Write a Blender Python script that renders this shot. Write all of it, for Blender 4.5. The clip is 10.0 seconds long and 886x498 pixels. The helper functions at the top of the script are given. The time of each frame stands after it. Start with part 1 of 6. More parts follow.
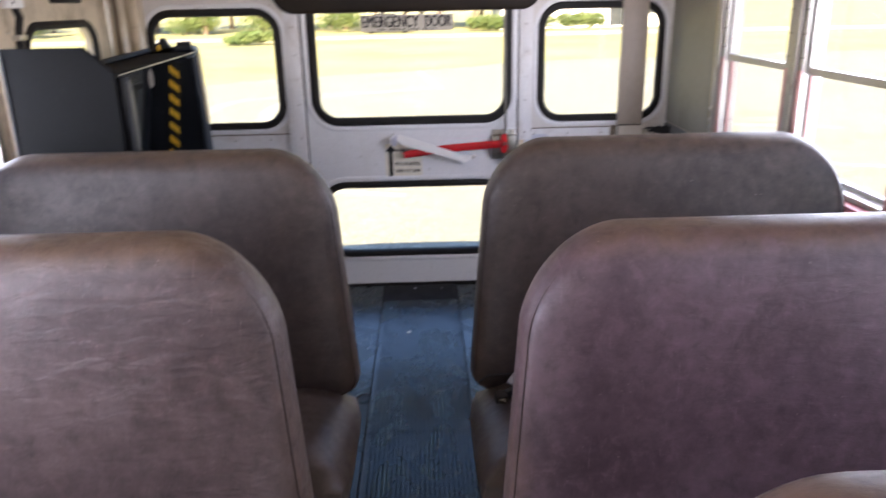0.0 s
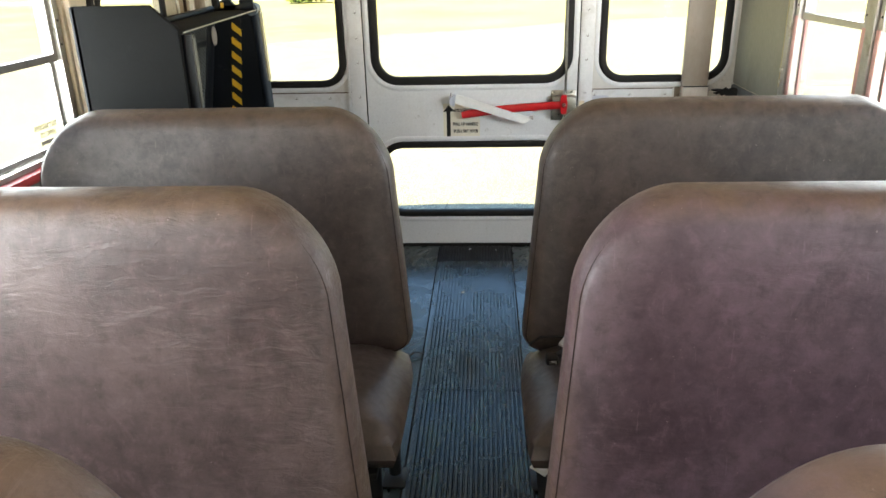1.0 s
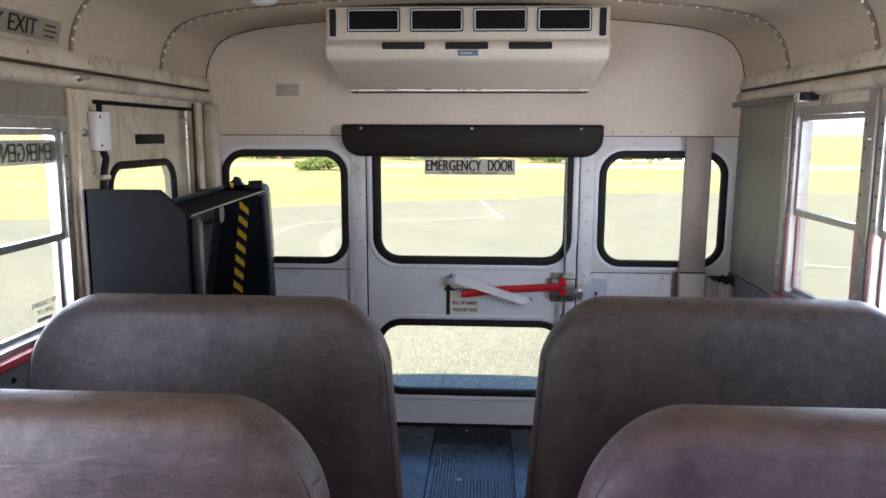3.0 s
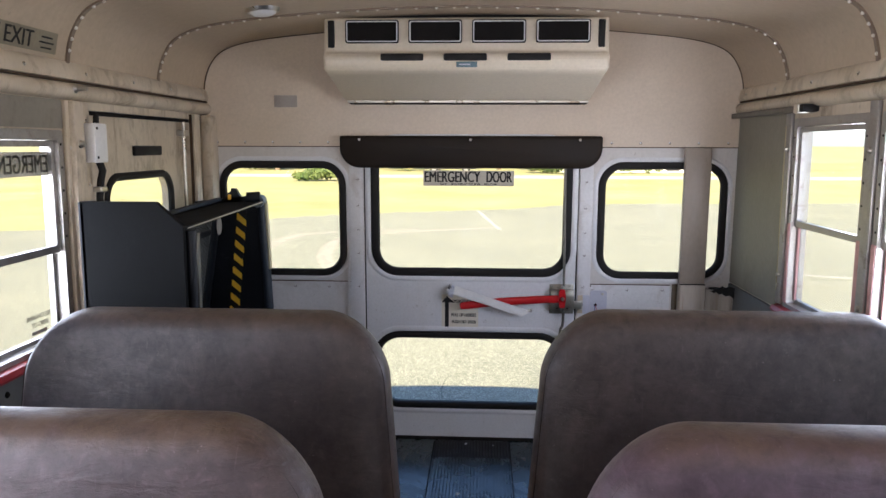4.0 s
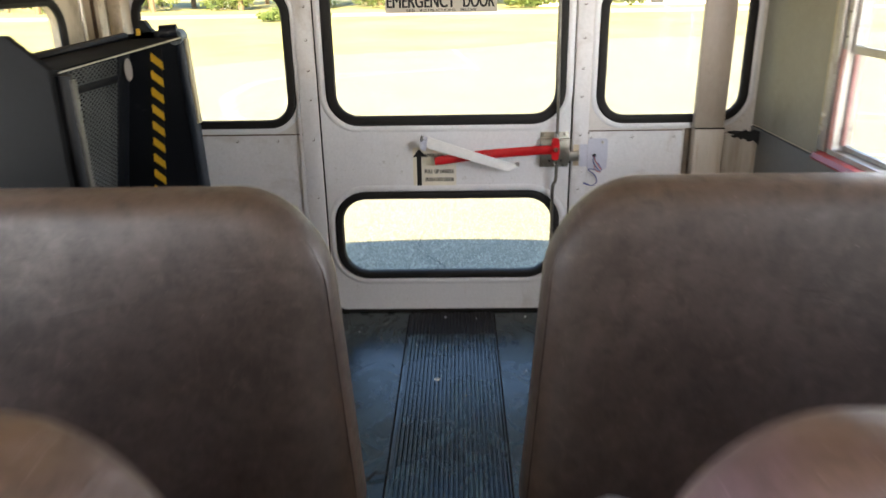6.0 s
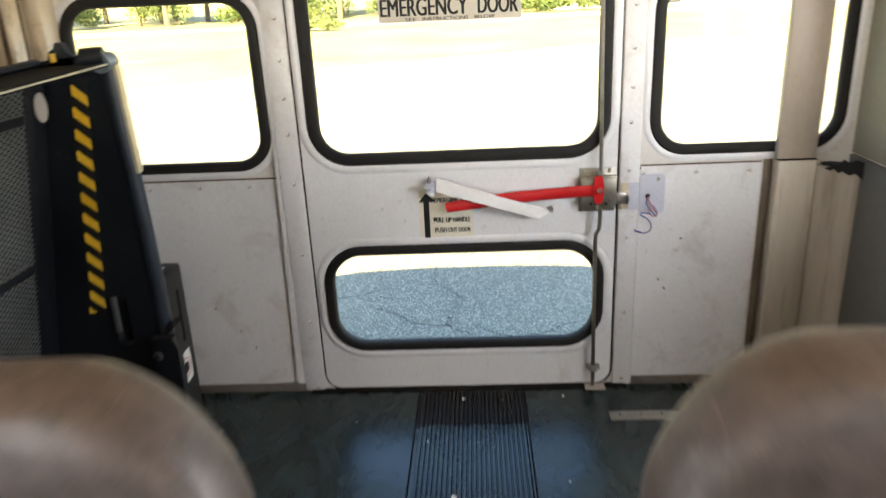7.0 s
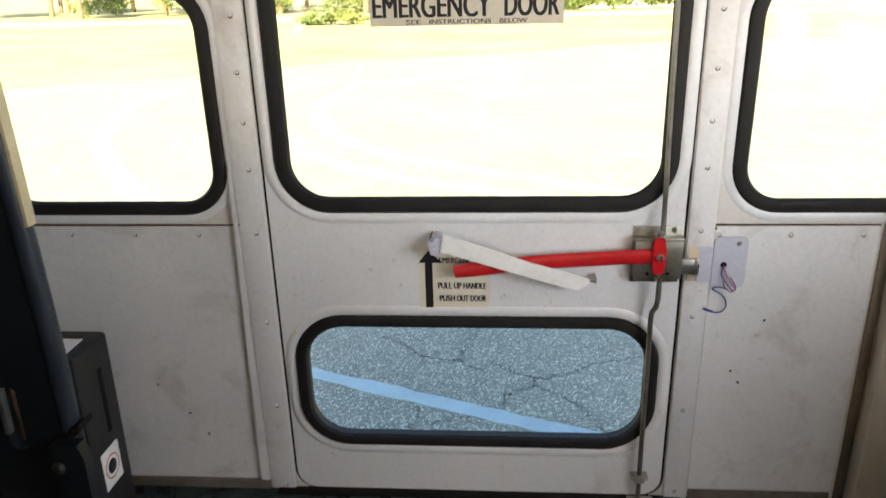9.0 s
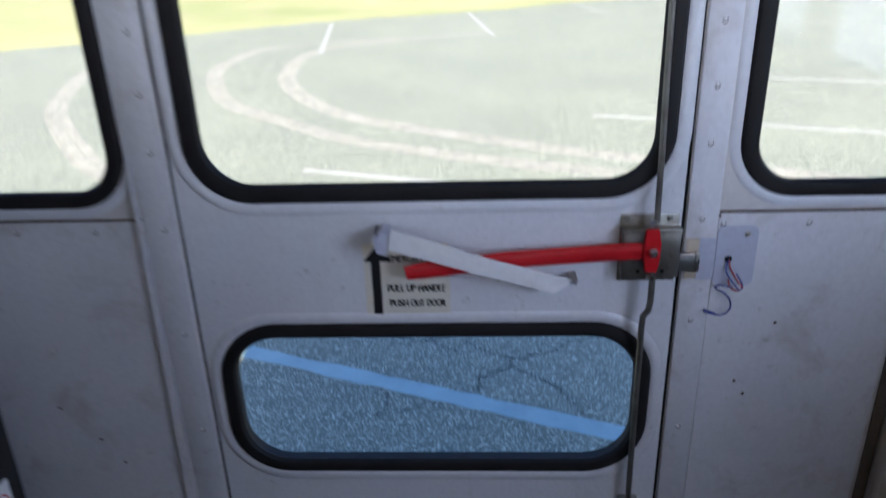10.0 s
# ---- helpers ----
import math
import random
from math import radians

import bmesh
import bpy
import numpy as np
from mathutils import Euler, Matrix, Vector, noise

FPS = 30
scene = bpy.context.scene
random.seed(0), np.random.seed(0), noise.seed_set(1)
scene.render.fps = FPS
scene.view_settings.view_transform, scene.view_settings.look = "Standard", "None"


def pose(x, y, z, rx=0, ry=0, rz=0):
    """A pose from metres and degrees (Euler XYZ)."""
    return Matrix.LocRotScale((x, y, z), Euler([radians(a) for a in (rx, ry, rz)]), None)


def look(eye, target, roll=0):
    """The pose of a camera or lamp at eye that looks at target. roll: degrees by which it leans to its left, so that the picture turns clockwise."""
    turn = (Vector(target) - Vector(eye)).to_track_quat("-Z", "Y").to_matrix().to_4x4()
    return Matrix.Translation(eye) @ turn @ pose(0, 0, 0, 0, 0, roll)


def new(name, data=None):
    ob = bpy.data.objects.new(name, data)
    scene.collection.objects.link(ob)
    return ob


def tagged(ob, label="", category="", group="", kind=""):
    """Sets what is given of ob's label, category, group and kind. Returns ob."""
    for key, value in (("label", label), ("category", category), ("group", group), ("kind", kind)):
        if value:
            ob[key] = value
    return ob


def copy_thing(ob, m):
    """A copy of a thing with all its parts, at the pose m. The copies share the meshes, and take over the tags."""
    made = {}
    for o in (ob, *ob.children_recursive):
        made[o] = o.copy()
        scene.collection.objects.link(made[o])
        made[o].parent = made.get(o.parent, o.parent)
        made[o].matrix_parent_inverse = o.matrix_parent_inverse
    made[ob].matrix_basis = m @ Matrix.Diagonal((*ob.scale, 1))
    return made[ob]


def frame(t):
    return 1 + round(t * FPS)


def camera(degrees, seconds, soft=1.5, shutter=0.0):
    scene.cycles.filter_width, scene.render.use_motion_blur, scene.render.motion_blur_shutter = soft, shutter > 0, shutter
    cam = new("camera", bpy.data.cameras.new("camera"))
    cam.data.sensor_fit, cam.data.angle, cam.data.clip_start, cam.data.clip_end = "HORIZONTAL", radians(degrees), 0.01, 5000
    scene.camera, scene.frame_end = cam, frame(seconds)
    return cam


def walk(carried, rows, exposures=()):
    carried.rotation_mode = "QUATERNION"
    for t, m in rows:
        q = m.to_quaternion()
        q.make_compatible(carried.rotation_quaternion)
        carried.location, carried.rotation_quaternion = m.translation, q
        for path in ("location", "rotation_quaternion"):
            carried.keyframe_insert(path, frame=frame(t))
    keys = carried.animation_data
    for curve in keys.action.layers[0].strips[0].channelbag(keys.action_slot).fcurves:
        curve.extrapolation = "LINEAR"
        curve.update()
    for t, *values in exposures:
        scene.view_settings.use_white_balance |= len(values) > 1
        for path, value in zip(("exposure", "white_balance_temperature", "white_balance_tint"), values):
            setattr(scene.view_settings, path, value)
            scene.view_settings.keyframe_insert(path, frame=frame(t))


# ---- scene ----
cam = camera(60.9, 10.0, shutter=0.8)
PATH = [
    (0, (0.067, 0.091, 1.248), (0.105, 1.992, 0.626), -1.2),
    (0.5, (0.092, 0.084, 1.25), (-0.005, 1.962, 0.57), -1.0),
    (1, (0.072, 0.086, 1.247), (-0.041, 1.951, 0.532), -1.4),
    (1.5, (0.07, 0.088, 1.257), (-0.042, 1.949, 0.531), -0.7),
    (2, (0.07, 0.092, 1.281), (-0.043, 2.001, 0.694), -0.4),
    (2.5, (0.064, 0.113, 1.305), (-0.047, 2.069, 0.902), -0.0),
    (3, (0.067, 0.129, 1.31), (-0.042, 2.104, 1.008), 0.2),
    (4.5, (0.053, 0.149, 1.313), (-0.041, 2.128, 1.04), 0.0),
    (5, (0.02, 0.184, 1.29), (-0.035, 2.139, 0.872), -0.8),
    (5.5, (0.034, 0.381, 1.233), (0.01, 2.282, 0.613), -1.0),
    (5.7, (0.063, 0.483, 1.251), (0.027, 2.364, 0.572), -0.8),
    (6.8, (0.06, 1.126, 1.223), (-0.03, 3.013, 0.569), -2.2),
    (7, (0.064, 1.248, 1.227), (-0.033, 3.132, 0.569), -2.7),
    (7.5, (0.095, 1.534, 1.229), (-0.047, 3.428, 0.607), -2.7),
    (8, (0.107, 1.698, 1.223), (-0.073, 3.583, 0.58), -2.2),
    (8.5, (0.091, 1.773, 1.219), (-0.075, 3.645, 0.534), -1.8),
    (9, (0.068, 1.81, 1.219), (-0.08, 3.69, 0.552), -1.4),
    (9.5, (0.049, 1.905, 1.223), (-0.046, 3.799, 0.586), -1.3),
    (10, (0.101, 2.106, 1.179), (0.009, 3.953, 0.417), -1.8),
]
EXPOSURES = [
    (0.0, 2.65, 5750, 22), (0.5, 2.82, 6000, 17), (1.0, 3.05, 6300, 4), (1.5, 3.15, 6400, -1), (2.0, 2.93, 6300, 4), (2.5, 2.33, 5550, 11),
    (3.0, 2.16, 5400, 16), (4.5, 2.14, 5650, 17), (5.0, 2.2, 5500, 18), (5.5, 2.32, 5700, 21), (5.7, 2.55, 6100, 15), (6.8, 3.2, 6500, 9),
    (7.5, 3.3, 6600, 9), (8.5, 3.05, 6750, 10), (9.0, 2.97, 6450, 10), (9.5, 2.45, 5500, 13), (10.0, 2.0, 4900, 17),
]
walk(cam, [(t, look(eye, target, roll)) for t, eye, target, roll in PATH], EXPOSURES)

# ---- world, sun ----
SUN_EL, SUN_AZ = 38.9, 0.0      # degrees above the horizon; the sun stands ahead of the bus, so its shade falls behind the rear door
wd = bpy.data.worlds.new("world")
scene.world = wd
wd.use_nodes = True
wn = wd.node_tree
bg = wn.nodes["Background"]
sky = wn.nodes.new("ShaderNodeTexSky")
sky.sky_type, sky.sun_disc = "NISHITA", False
sky.sun_elevation, sky.sun_rotation = radians(SUN_EL), radians(180 + SUN_AZ)
wn.links.new(sky.outputs["Color"], bg.inputs["Color"])
bg.inputs["Strength"].default_value = 0.077
sun = new("sun", bpy.data.lights.new("sun", "SUN"))
sun.data.energy, sun.data.angle, sun.data.color = 5.0, radians(0.53), (1.0, 0.77, 0.43)
sun.matrix_world = look((-math.sin(radians(SUN_AZ)) * 30, -30 * math.cos(radians(SUN_AZ)), 30 * math.tan(radians(SUN_EL))), (0, 0, 0))


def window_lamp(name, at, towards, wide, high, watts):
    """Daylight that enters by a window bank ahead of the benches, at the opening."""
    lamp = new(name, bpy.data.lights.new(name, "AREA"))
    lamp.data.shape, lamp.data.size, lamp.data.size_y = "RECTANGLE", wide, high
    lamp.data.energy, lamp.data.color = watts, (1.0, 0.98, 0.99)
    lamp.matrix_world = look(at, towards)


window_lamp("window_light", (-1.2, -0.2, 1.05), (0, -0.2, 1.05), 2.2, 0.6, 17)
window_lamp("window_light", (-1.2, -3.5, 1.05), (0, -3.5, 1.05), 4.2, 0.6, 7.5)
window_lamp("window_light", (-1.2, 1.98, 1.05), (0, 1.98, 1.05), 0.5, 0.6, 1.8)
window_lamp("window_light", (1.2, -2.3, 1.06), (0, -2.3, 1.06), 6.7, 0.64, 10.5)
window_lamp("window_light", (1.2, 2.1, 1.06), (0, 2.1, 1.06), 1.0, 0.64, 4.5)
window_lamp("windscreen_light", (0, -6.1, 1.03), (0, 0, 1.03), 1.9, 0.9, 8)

# ---- materials ----


def make(name):
    m = bpy.data.materials.new(name)
    m.use_nodes = True
    return m, m.node_tree.nodes, m.node_tree.links, m.node_tree.nodes["Principled BSDF"]


def noise_node(n, l, co, scale, detail=4.0, rough=0.55, dist=0.0):
    t = n.new("ShaderNodeTexNoise")
    t.inputs["Scale"].default_value, t.inputs["Detail"].default_value = scale, detail
    t.inputs["Roughness"].default_value, t.inputs["Distortion"].default_value = rough, dist
    l.new(co, t.inputs["Vector"])
    return t.outputs["Fac"]


def span(n, l, fac, a, b, lo=0.0, hi=1.0):
    r = n.new("ShaderNodeMapRange")
    r.inputs["From Min"].default_value, r.inputs["From Max"].default_value = a, b
    r.inputs["To Min"].default_value, r.inputs["To Max"].default_value = lo, hi
    l.new(fac, r.inputs["Value"])
    return r.outputs["Result"]


def blend(n, l, fac, a, b):
    x = n.new("ShaderNodeMix")
    x.data_type = "RGBA"
    for sock, v in ((x.inputs["Factor"], fac), (x.inputs["A"], a), (x.inputs["B"], b)):
        if isinstance(v, (tuple, list)):
            sock.default_value = (*v, 1)
        elif isinstance(v, float):
            sock.default_value = v
        else:
            l.new(v, sock)
    return x.outputs["Result"]


def bumped(n, l, p, height, strength, distance=0.002):
    b = n.new("ShaderNodeBump")
    b.inputs["Strength"].default_value, b.inputs["Distance"].default_value = strength, distance
    l.new(height, b.inputs["Height"])
    l.new(b.outputs["Normal"], p.inputs["Normal"])


def coords(n, l, stretch=(1, 1, 1)):
    c = n.new("ShaderNodeTexCoord")
    g = n.new("ShaderNodeMapping")
    g.inputs["Scale"].default_value = stretch
    l.new(c.outputs["Object"], g.inputs["Vector"])
    return g.outputs["Vector"]


def surface(name, c1, c2, big=3.0, fine=60.0, rough=(0.4, 0.6), bump=0.15, metal=0.0, dirt=None, dirt_at=(0.62, 0.75), stretch=(1, 1, 1), spec=0.5, dist=0.002, runs=None):
    """Two tones mixed at two scales, dirt or wear in patches, and a fine relief."""
    m, n, l, p = make(name)
    co = coords(n, l, stretch)
    f1, f2 = noise_node(n, l, co, big, 5), noise_node(n, l, co, fine, 3)
    col = blend(n, l, span(n, l, f1, 0.35, 0.65), c1, c2)
    col = blend(n, l, span(n, l, f2, 0.3, 0.8, 0.0, 0.35), col, tuple(v * 0.72 for v in c1))
    if dirt:
        f3 = noise_node(n, l, co, big * 2.7, 6, 0.7, 0.4)
        col = blend(n, l, span(n, l, f3, dirt_at[0], dirt_at[1], 0.0, 0.8), col, dirt)
    if runs:
        f4, f5 = noise_node(n, l, coords(n, l, (1, 1, 0.09)), 26, 5, 0.6, 0.3), noise_node(n, l, co, 34, 6, 0.7)
        col = blend(n, l, span(n, l, f4, 0.6, 0.85, 0.0, 0.28), col, runs)
        col = blend(n, l, span(n, l, f5, 0.63, 0.72, 0.0, 0.6), col, tuple(v * 0.7 for v in runs))
    l.new(col, p.inputs["Base Color"])
    l.new(span(n, l, f1, 0.3, 0.7, rough[0], rough[1]), p.inputs["Roughness"])
    p.inputs["Metallic"].default_value = metal
    p.inputs["Specular IOR Level"].default_value = spec
    bumped(n, l, p, f2, bump, dist)
    return m


PAINT = surface("cream_paint", (0.62, 0.612, 0.61), (0.7, 0.692, 0.69), 2.2, 90, (0.32, 0.5), 0.06, dirt=(0.36, 0.31, 0.26), dirt_at=(0.53, 0.8), runs=(0.46, 0.42, 0.38))
PAINT_UPPER = surface("warmer_cream_paint", (0.57, 0.54, 0.5), (0.64, 0.61, 0.57), 2.4, 90, (0.34, 0.52), 0.06, dirt=(0.34, 0.25, 0.18), dirt_at=(0.55, 0.8), runs=(0.4, 0.32, 0.25))
HEADPAINT = surface("header_cream", (0.6, 0.49, 0.365), (0.67, 0.565, 0.435), 1.8, 90, (0.35, 0.5), 0.05, dirt=(0.46, 0.37, 0.28), dirt_at=(0.6, 0.85))
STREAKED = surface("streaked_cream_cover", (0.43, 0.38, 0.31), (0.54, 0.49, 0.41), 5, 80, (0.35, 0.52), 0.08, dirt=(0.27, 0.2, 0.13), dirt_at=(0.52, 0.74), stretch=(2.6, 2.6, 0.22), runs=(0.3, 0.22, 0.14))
# grime for the open joint, and the painted shadow band on the flange
GRIME_SHADE = surface("grimy_joint_and_shadow", (0.1, 0.078, 0.056), (0.17, 0.135, 0.1), 8, 90, (0.6, 0.8), 0.2, dirt=(0.045, 0.034, 0.024), dirt_at=(0.5, 0.72), stretch=(1, 1, 0.4), spec=0.25)
# scuffed cream, darkened because the upper cover stands against the window's light
CREAM_BACKLIT = surface("backlit_scuffed_cream", (0.3, 0.25, 0.2), (0.38, 0.325, 0.265), 2.6, 80, (0.35, 0.52), 0.08, dirt=(0.33, 0.26, 0.2), dirt_at=(0.55, 0.8), stretch=(1, 1, 0.5), runs=(0.27, 0.215, 0.165))
PAINT_WORN = surface("worn_cream_paint", (0.52, 0.43, 0.3), (0.64, 0.55, 0.41), 3.5, 70, (0.35, 0.55), 0.12, dirt=(0.15, 0.1, 0.055), dirt_at=(0.5, 0.72), stretch=(1, 1, 0.5), runs=(0.32, 0.235, 0.15))
ROOFBOW = surface("rusty_roof_bow", (0.17, 0.12, 0.08), (0.26, 0.2, 0.14), 5, 70, (0.4, 0.6), 0.1, dirt=(0.14, 0.09, 0.05), dirt_at=(0.5, 0.7))
BASEB = surface("stained_kick_strip", (0.1, 0.082, 0.066), (0.15, 0.13, 0.11), 5, 70, (0.4, 0.6), 0.1, dirt=(0.07, 0.05, 0.04), dirt_at=(0.5, 0.7))
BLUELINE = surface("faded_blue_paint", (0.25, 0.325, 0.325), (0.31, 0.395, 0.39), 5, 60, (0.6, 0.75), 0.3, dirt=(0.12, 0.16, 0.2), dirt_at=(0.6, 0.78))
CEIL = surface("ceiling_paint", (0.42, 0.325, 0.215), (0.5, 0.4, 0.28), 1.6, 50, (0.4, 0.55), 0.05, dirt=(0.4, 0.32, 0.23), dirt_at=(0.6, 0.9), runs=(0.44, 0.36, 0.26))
DOORP = surface("door_paint", (0.66, 0.66, 0.662), (0.72, 0.72, 0.722), 2.0, 110, (0.28, 0.42), 0.05, dirt=(0.4, 0.36, 0.3), dirt_at=(0.62, 0.85), runs=(0.5, 0.47, 0.42))
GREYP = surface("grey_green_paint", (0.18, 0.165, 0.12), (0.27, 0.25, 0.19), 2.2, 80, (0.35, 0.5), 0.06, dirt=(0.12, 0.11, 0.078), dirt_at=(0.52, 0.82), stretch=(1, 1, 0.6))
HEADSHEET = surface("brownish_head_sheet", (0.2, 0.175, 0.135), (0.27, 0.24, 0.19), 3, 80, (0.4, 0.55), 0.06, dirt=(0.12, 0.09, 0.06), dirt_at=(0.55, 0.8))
KICK = surface("slate_kick_panel", (0.1, 0.1, 0.092), (0.145, 0.145, 0.135), 4, 60, (0.4, 0.6), 0.1, dirt=(0.1, 0.08, 0.06))
ALU = surface("anodised_aluminium", (0.36, 0.34, 0.31), (0.46, 0.44, 0.41), 6, 120, (0.34, 0.5), 0.05, metal=0.8, dirt=(0.16, 0.12, 0.09), dirt_at=(0.56, 0.78))
STEEL = surface("plated_steel", (0.5, 0.47, 0.4), (0.62, 0.6, 0.55), 18, 150, (0.22, 0.4), 0.06, metal=1.0, dirt=(0.3, 0.2, 0.1), dirt_at=(0.6, 0.8))
RIVETM = surface("bare_rivet_heads", (0.72, 0.68, 0.6), (0.82, 0.79, 0.72), 40, 160, (0.3, 0.42), 0.05, metal=0.35, dirt=(0.2, 0.15, 0.1), dirt_at=(0.6, 0.75))
LATCHM = surface("dull_zinc", (0.27, 0.25, 0.2), (0.38, 0.36, 0.31), 18, 150, (0.3, 0.48), 0.08, metal=0.9, dirt=(0.12, 0.09, 0.05), dirt_at=(0.56, 0.74))
RODM = surface("dark_steel_rod", (0.13, 0.12, 0.1), (0.2, 0.19, 0.16), 14, 150, (0.35, 0.5), 0.06, metal=0.6, dirt=(0.07, 0.05, 0.03), dirt_at=(0.55, 0.75))
PALERED = surface("pale_red", (0.5, 0.26, 0.24), (0.6, 0.36, 0.33), 6, 90, (0.45, 0.6), 0.06, dirt=(0.3, 0.16, 0.13), dirt_at=(0.55, 0.8))
RUST = surface("rusty_joint", (0.06, 0.038, 0.022), (0.11, 0.07, 0.04), 14, 120, (0.7, 0.9), 0.3, dirt=(0.02, 0.014, 0.01), dirt_at=(0.5, 0.7), spec=0.2)
RUBBER = surface("black_rubber", (0.012, 0.011, 0.010), (0.02, 0.018, 0.017), 12, 140, (0.5, 0.7), 0.15, spec=0.2)
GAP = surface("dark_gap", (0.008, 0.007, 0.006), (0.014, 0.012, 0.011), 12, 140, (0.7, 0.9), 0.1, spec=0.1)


def rubber(name, dark, mid, scuff, low, high):
    """Old floor rubber: worn shiny lanes, smeared bluish scuffs, pale grit."""
    m, n, l, p = make(name)
    co = coords(n, l, (1.0, 0.55, 1.0))
    far, smear, grit, streak = noise_node(n, l, co, 3.0, 5, 0.6, 0.6), noise_node(n, l, co, 8.5, 7, 0.68, 1.2), noise_node(n, l, co, 160, 2), noise_node(n, l, coords(n, l, (9.0, 0.6, 1.0)), 6, 4)
    col = blend(n, l, span(n, l, far, 0.35, 0.65), dark, mid)
    col = blend(n, l, span(n, l, smear, 0.53, 0.74, 0, 0.85), col, scuff)
    col = blend(n, l, span(n, l, streak, 0.62, 0.78, 0, 0.12), col, scuff)
    col = blend(n, l, span(n, l, grit, 0.72, 0.8, 0, 0.5), col, (0.22, 0.22, 0.21))
    l.new(col, p.inputs["Base Color"])
    l.new(span(n, l, smear, 0.35, 0.7, low, high), p.inputs["Roughness"])
    add = n.new("ShaderNodeMath")
    add.operation = "MULTIPLY_ADD"
    add.inputs[1].default_value = 4.0
    l.new(far, add.inputs[0])
    l.new(grit, add.inputs[2])
    bumped(n, l, p, add.outputs[0], 0.25, 0.003)
    return m


FLOORM = rubber("floor_rubber", (0.0052, 0.0112, 0.0104), (0.0105, 0.0218, 0.02), (0.029, 0.056, 0.055), 0.17, 0.4)
RIBM = rubber("ribbed_rubber", (0.0045, 0.0095, 0.009), (0.009, 0.019, 0.0175), (0.032, 0.063, 0.06), 0.17, 0.36)
BROWNPAD = surface("brown_vinyl_pad", (0.014, 0.0095, 0.006), (0.02, 0.0135, 0.009), 6, 180, (0.45, 0.6), 0.2, spec=0.2)
LIFTBLK = surface("black_powder_coat", (0.0055, 0.0065, 0.0085), (0.0095, 0.011, 0.014), 7, 200, (0.38, 0.52), 0.12, dirt=(0.04, 0.043, 0.047), dirt_at=(0.62, 0.85), spec=0.24)
LIFTBLUE = surface("blue_black_tube", (0.012, 0.0165, 0.024), (0.022, 0.029, 0.04), 7, 200, (0.34, 0.48), 0.1, dirt=(0.07, 0.08, 0.09), dirt_at=(0.6, 0.85), spec=0.32)
CAPM = surface("blue_grey_cap", (0.1, 0.125, 0.145), (0.15, 0.18, 0.2), 9, 140, (0.35, 0.5), 0.08)
LIFTGREY = surface("charcoal_sheet", (0.016, 0.0155, 0.015), (0.027, 0.026, 0.025), 3, 160, (0.5, 0.68), 0.12, dirt=(0.07, 0.07, 0.068), dirt_at=(0.62, 0.85), spec=0.3)
LIFTPLATE = surface("dull_black_plate", (0.006, 0.0063, 0.0065), (0.01, 0.0102, 0.0105), 3, 160, (0.6, 0.75), 0.12, dirt=(0.015, 0.015, 0.015), dirt_at=(0.62, 0.85), spec=0.07)
MESHM = surface("worn_dark_mesh", (0.06, 0.065, 0.064), (0.12, 0.125, 0.12), 6, 160, (0.4, 0.55), 0.1, spec=0.4)
GUARD = surface("grimy_guard", (0.045, 0.045, 0.04), (0.08, 0.078, 0.068), 9, 120, (0.35, 0.5), 0.08, dirt=(0.03, 0.028, 0.022), dirt_at=(0.52, 0.72))
TAN = surface("tan_guard", (0.42, 0.36, 0.22), (0.5, 0.44, 0.29), 8, 90, (0.35, 0.5), 0.05, dirt=(0.2, 0.15, 0.08))
YELLOW = surface("yellow_tape", (0.72, 0.42, 0.02), (0.82, 0.52, 0.04), 10, 120, (0.35, 0.5), 0.05)
RED = surface("red_handle_paint", (0.43, 0.008, 0.011), (0.52, 0.014, 0.017), 8, 100, (0.25, 0.4), 0.05, dirt=(0.22, 0.012, 0.013), spec=0.35)
REDSILL = surface("red_sill_paint", (0.24, 0.022, 0.025), (0.32, 0.04, 0.04), 5, 70, (0.3, 0.45), 0.08, dirt=(0.2, 0.12, 0.1))
WHITEPL = surface("white_plastic", (0.74, 0.73, 0.7), (0.8, 0.79, 0.76), 6, 80, (0.35, 0.5), 0.04)
ACWHITE = surface("cream_plastic", (0.69, 0.6, 0.45), (0.74, 0.65, 0.5), 2.5, 90, (0.3, 0.42), 0.04, dirt=(0.5, 0.42, 0.33), dirt_at=(0.65, 0.9))
GREYPLATE = surface("grey_plate", (0.47, 0.48, 0.55), (0.53, 0.54, 0.61), 10, 90, (0.35, 0.5), 0.05)
PLAQUE = surface("taupe_plate", (0.36, 0.32, 0.28), (0.42, 0.38, 0.33), 12, 120, (0.35, 0.5), 0.05)
SIGNBG = surface("sign_tan", (0.48, 0.44, 0.35), (0.54, 0.5, 0.41), 12, 120, (0.4, 0.55), 0.05)
EXITBG = surface("sticker_olive", (0.2, 0.17, 0.11), (0.26, 0.225, 0.15), 12, 120, (0.4, 0.55), 0.05)
DECALBG = surface("decal_cream", (0.68, 0.635, 0.51), (0.72, 0.675, 0.55), 14, 120, (0.4, 0.5), 0.03)
INK = surface("black_ink", (0.010, 0.010, 0.010), (0.018, 0.018, 0.018), 20, 120, (0.4, 0.55), 0.03, spec=0.2)
GREYINK = surface("faded_ink", (0.2, 0.18, 0.15), (0.26, 0.24, 0.2), 20, 120, (0.4, 0.55), 0.03)
BLUEPL = surface("blue_badge", (0.1, 0.17, 0.2), (0.14, 0.21, 0.24), 20, 120, (0.3, 0.4), 0.03)
BLUEWIRE = surface("blue_wire", (0.03, 0.04, 0.2), (0.05, 0.07, 0.3), 30, 120, (0.4, 0.5), 0.03)
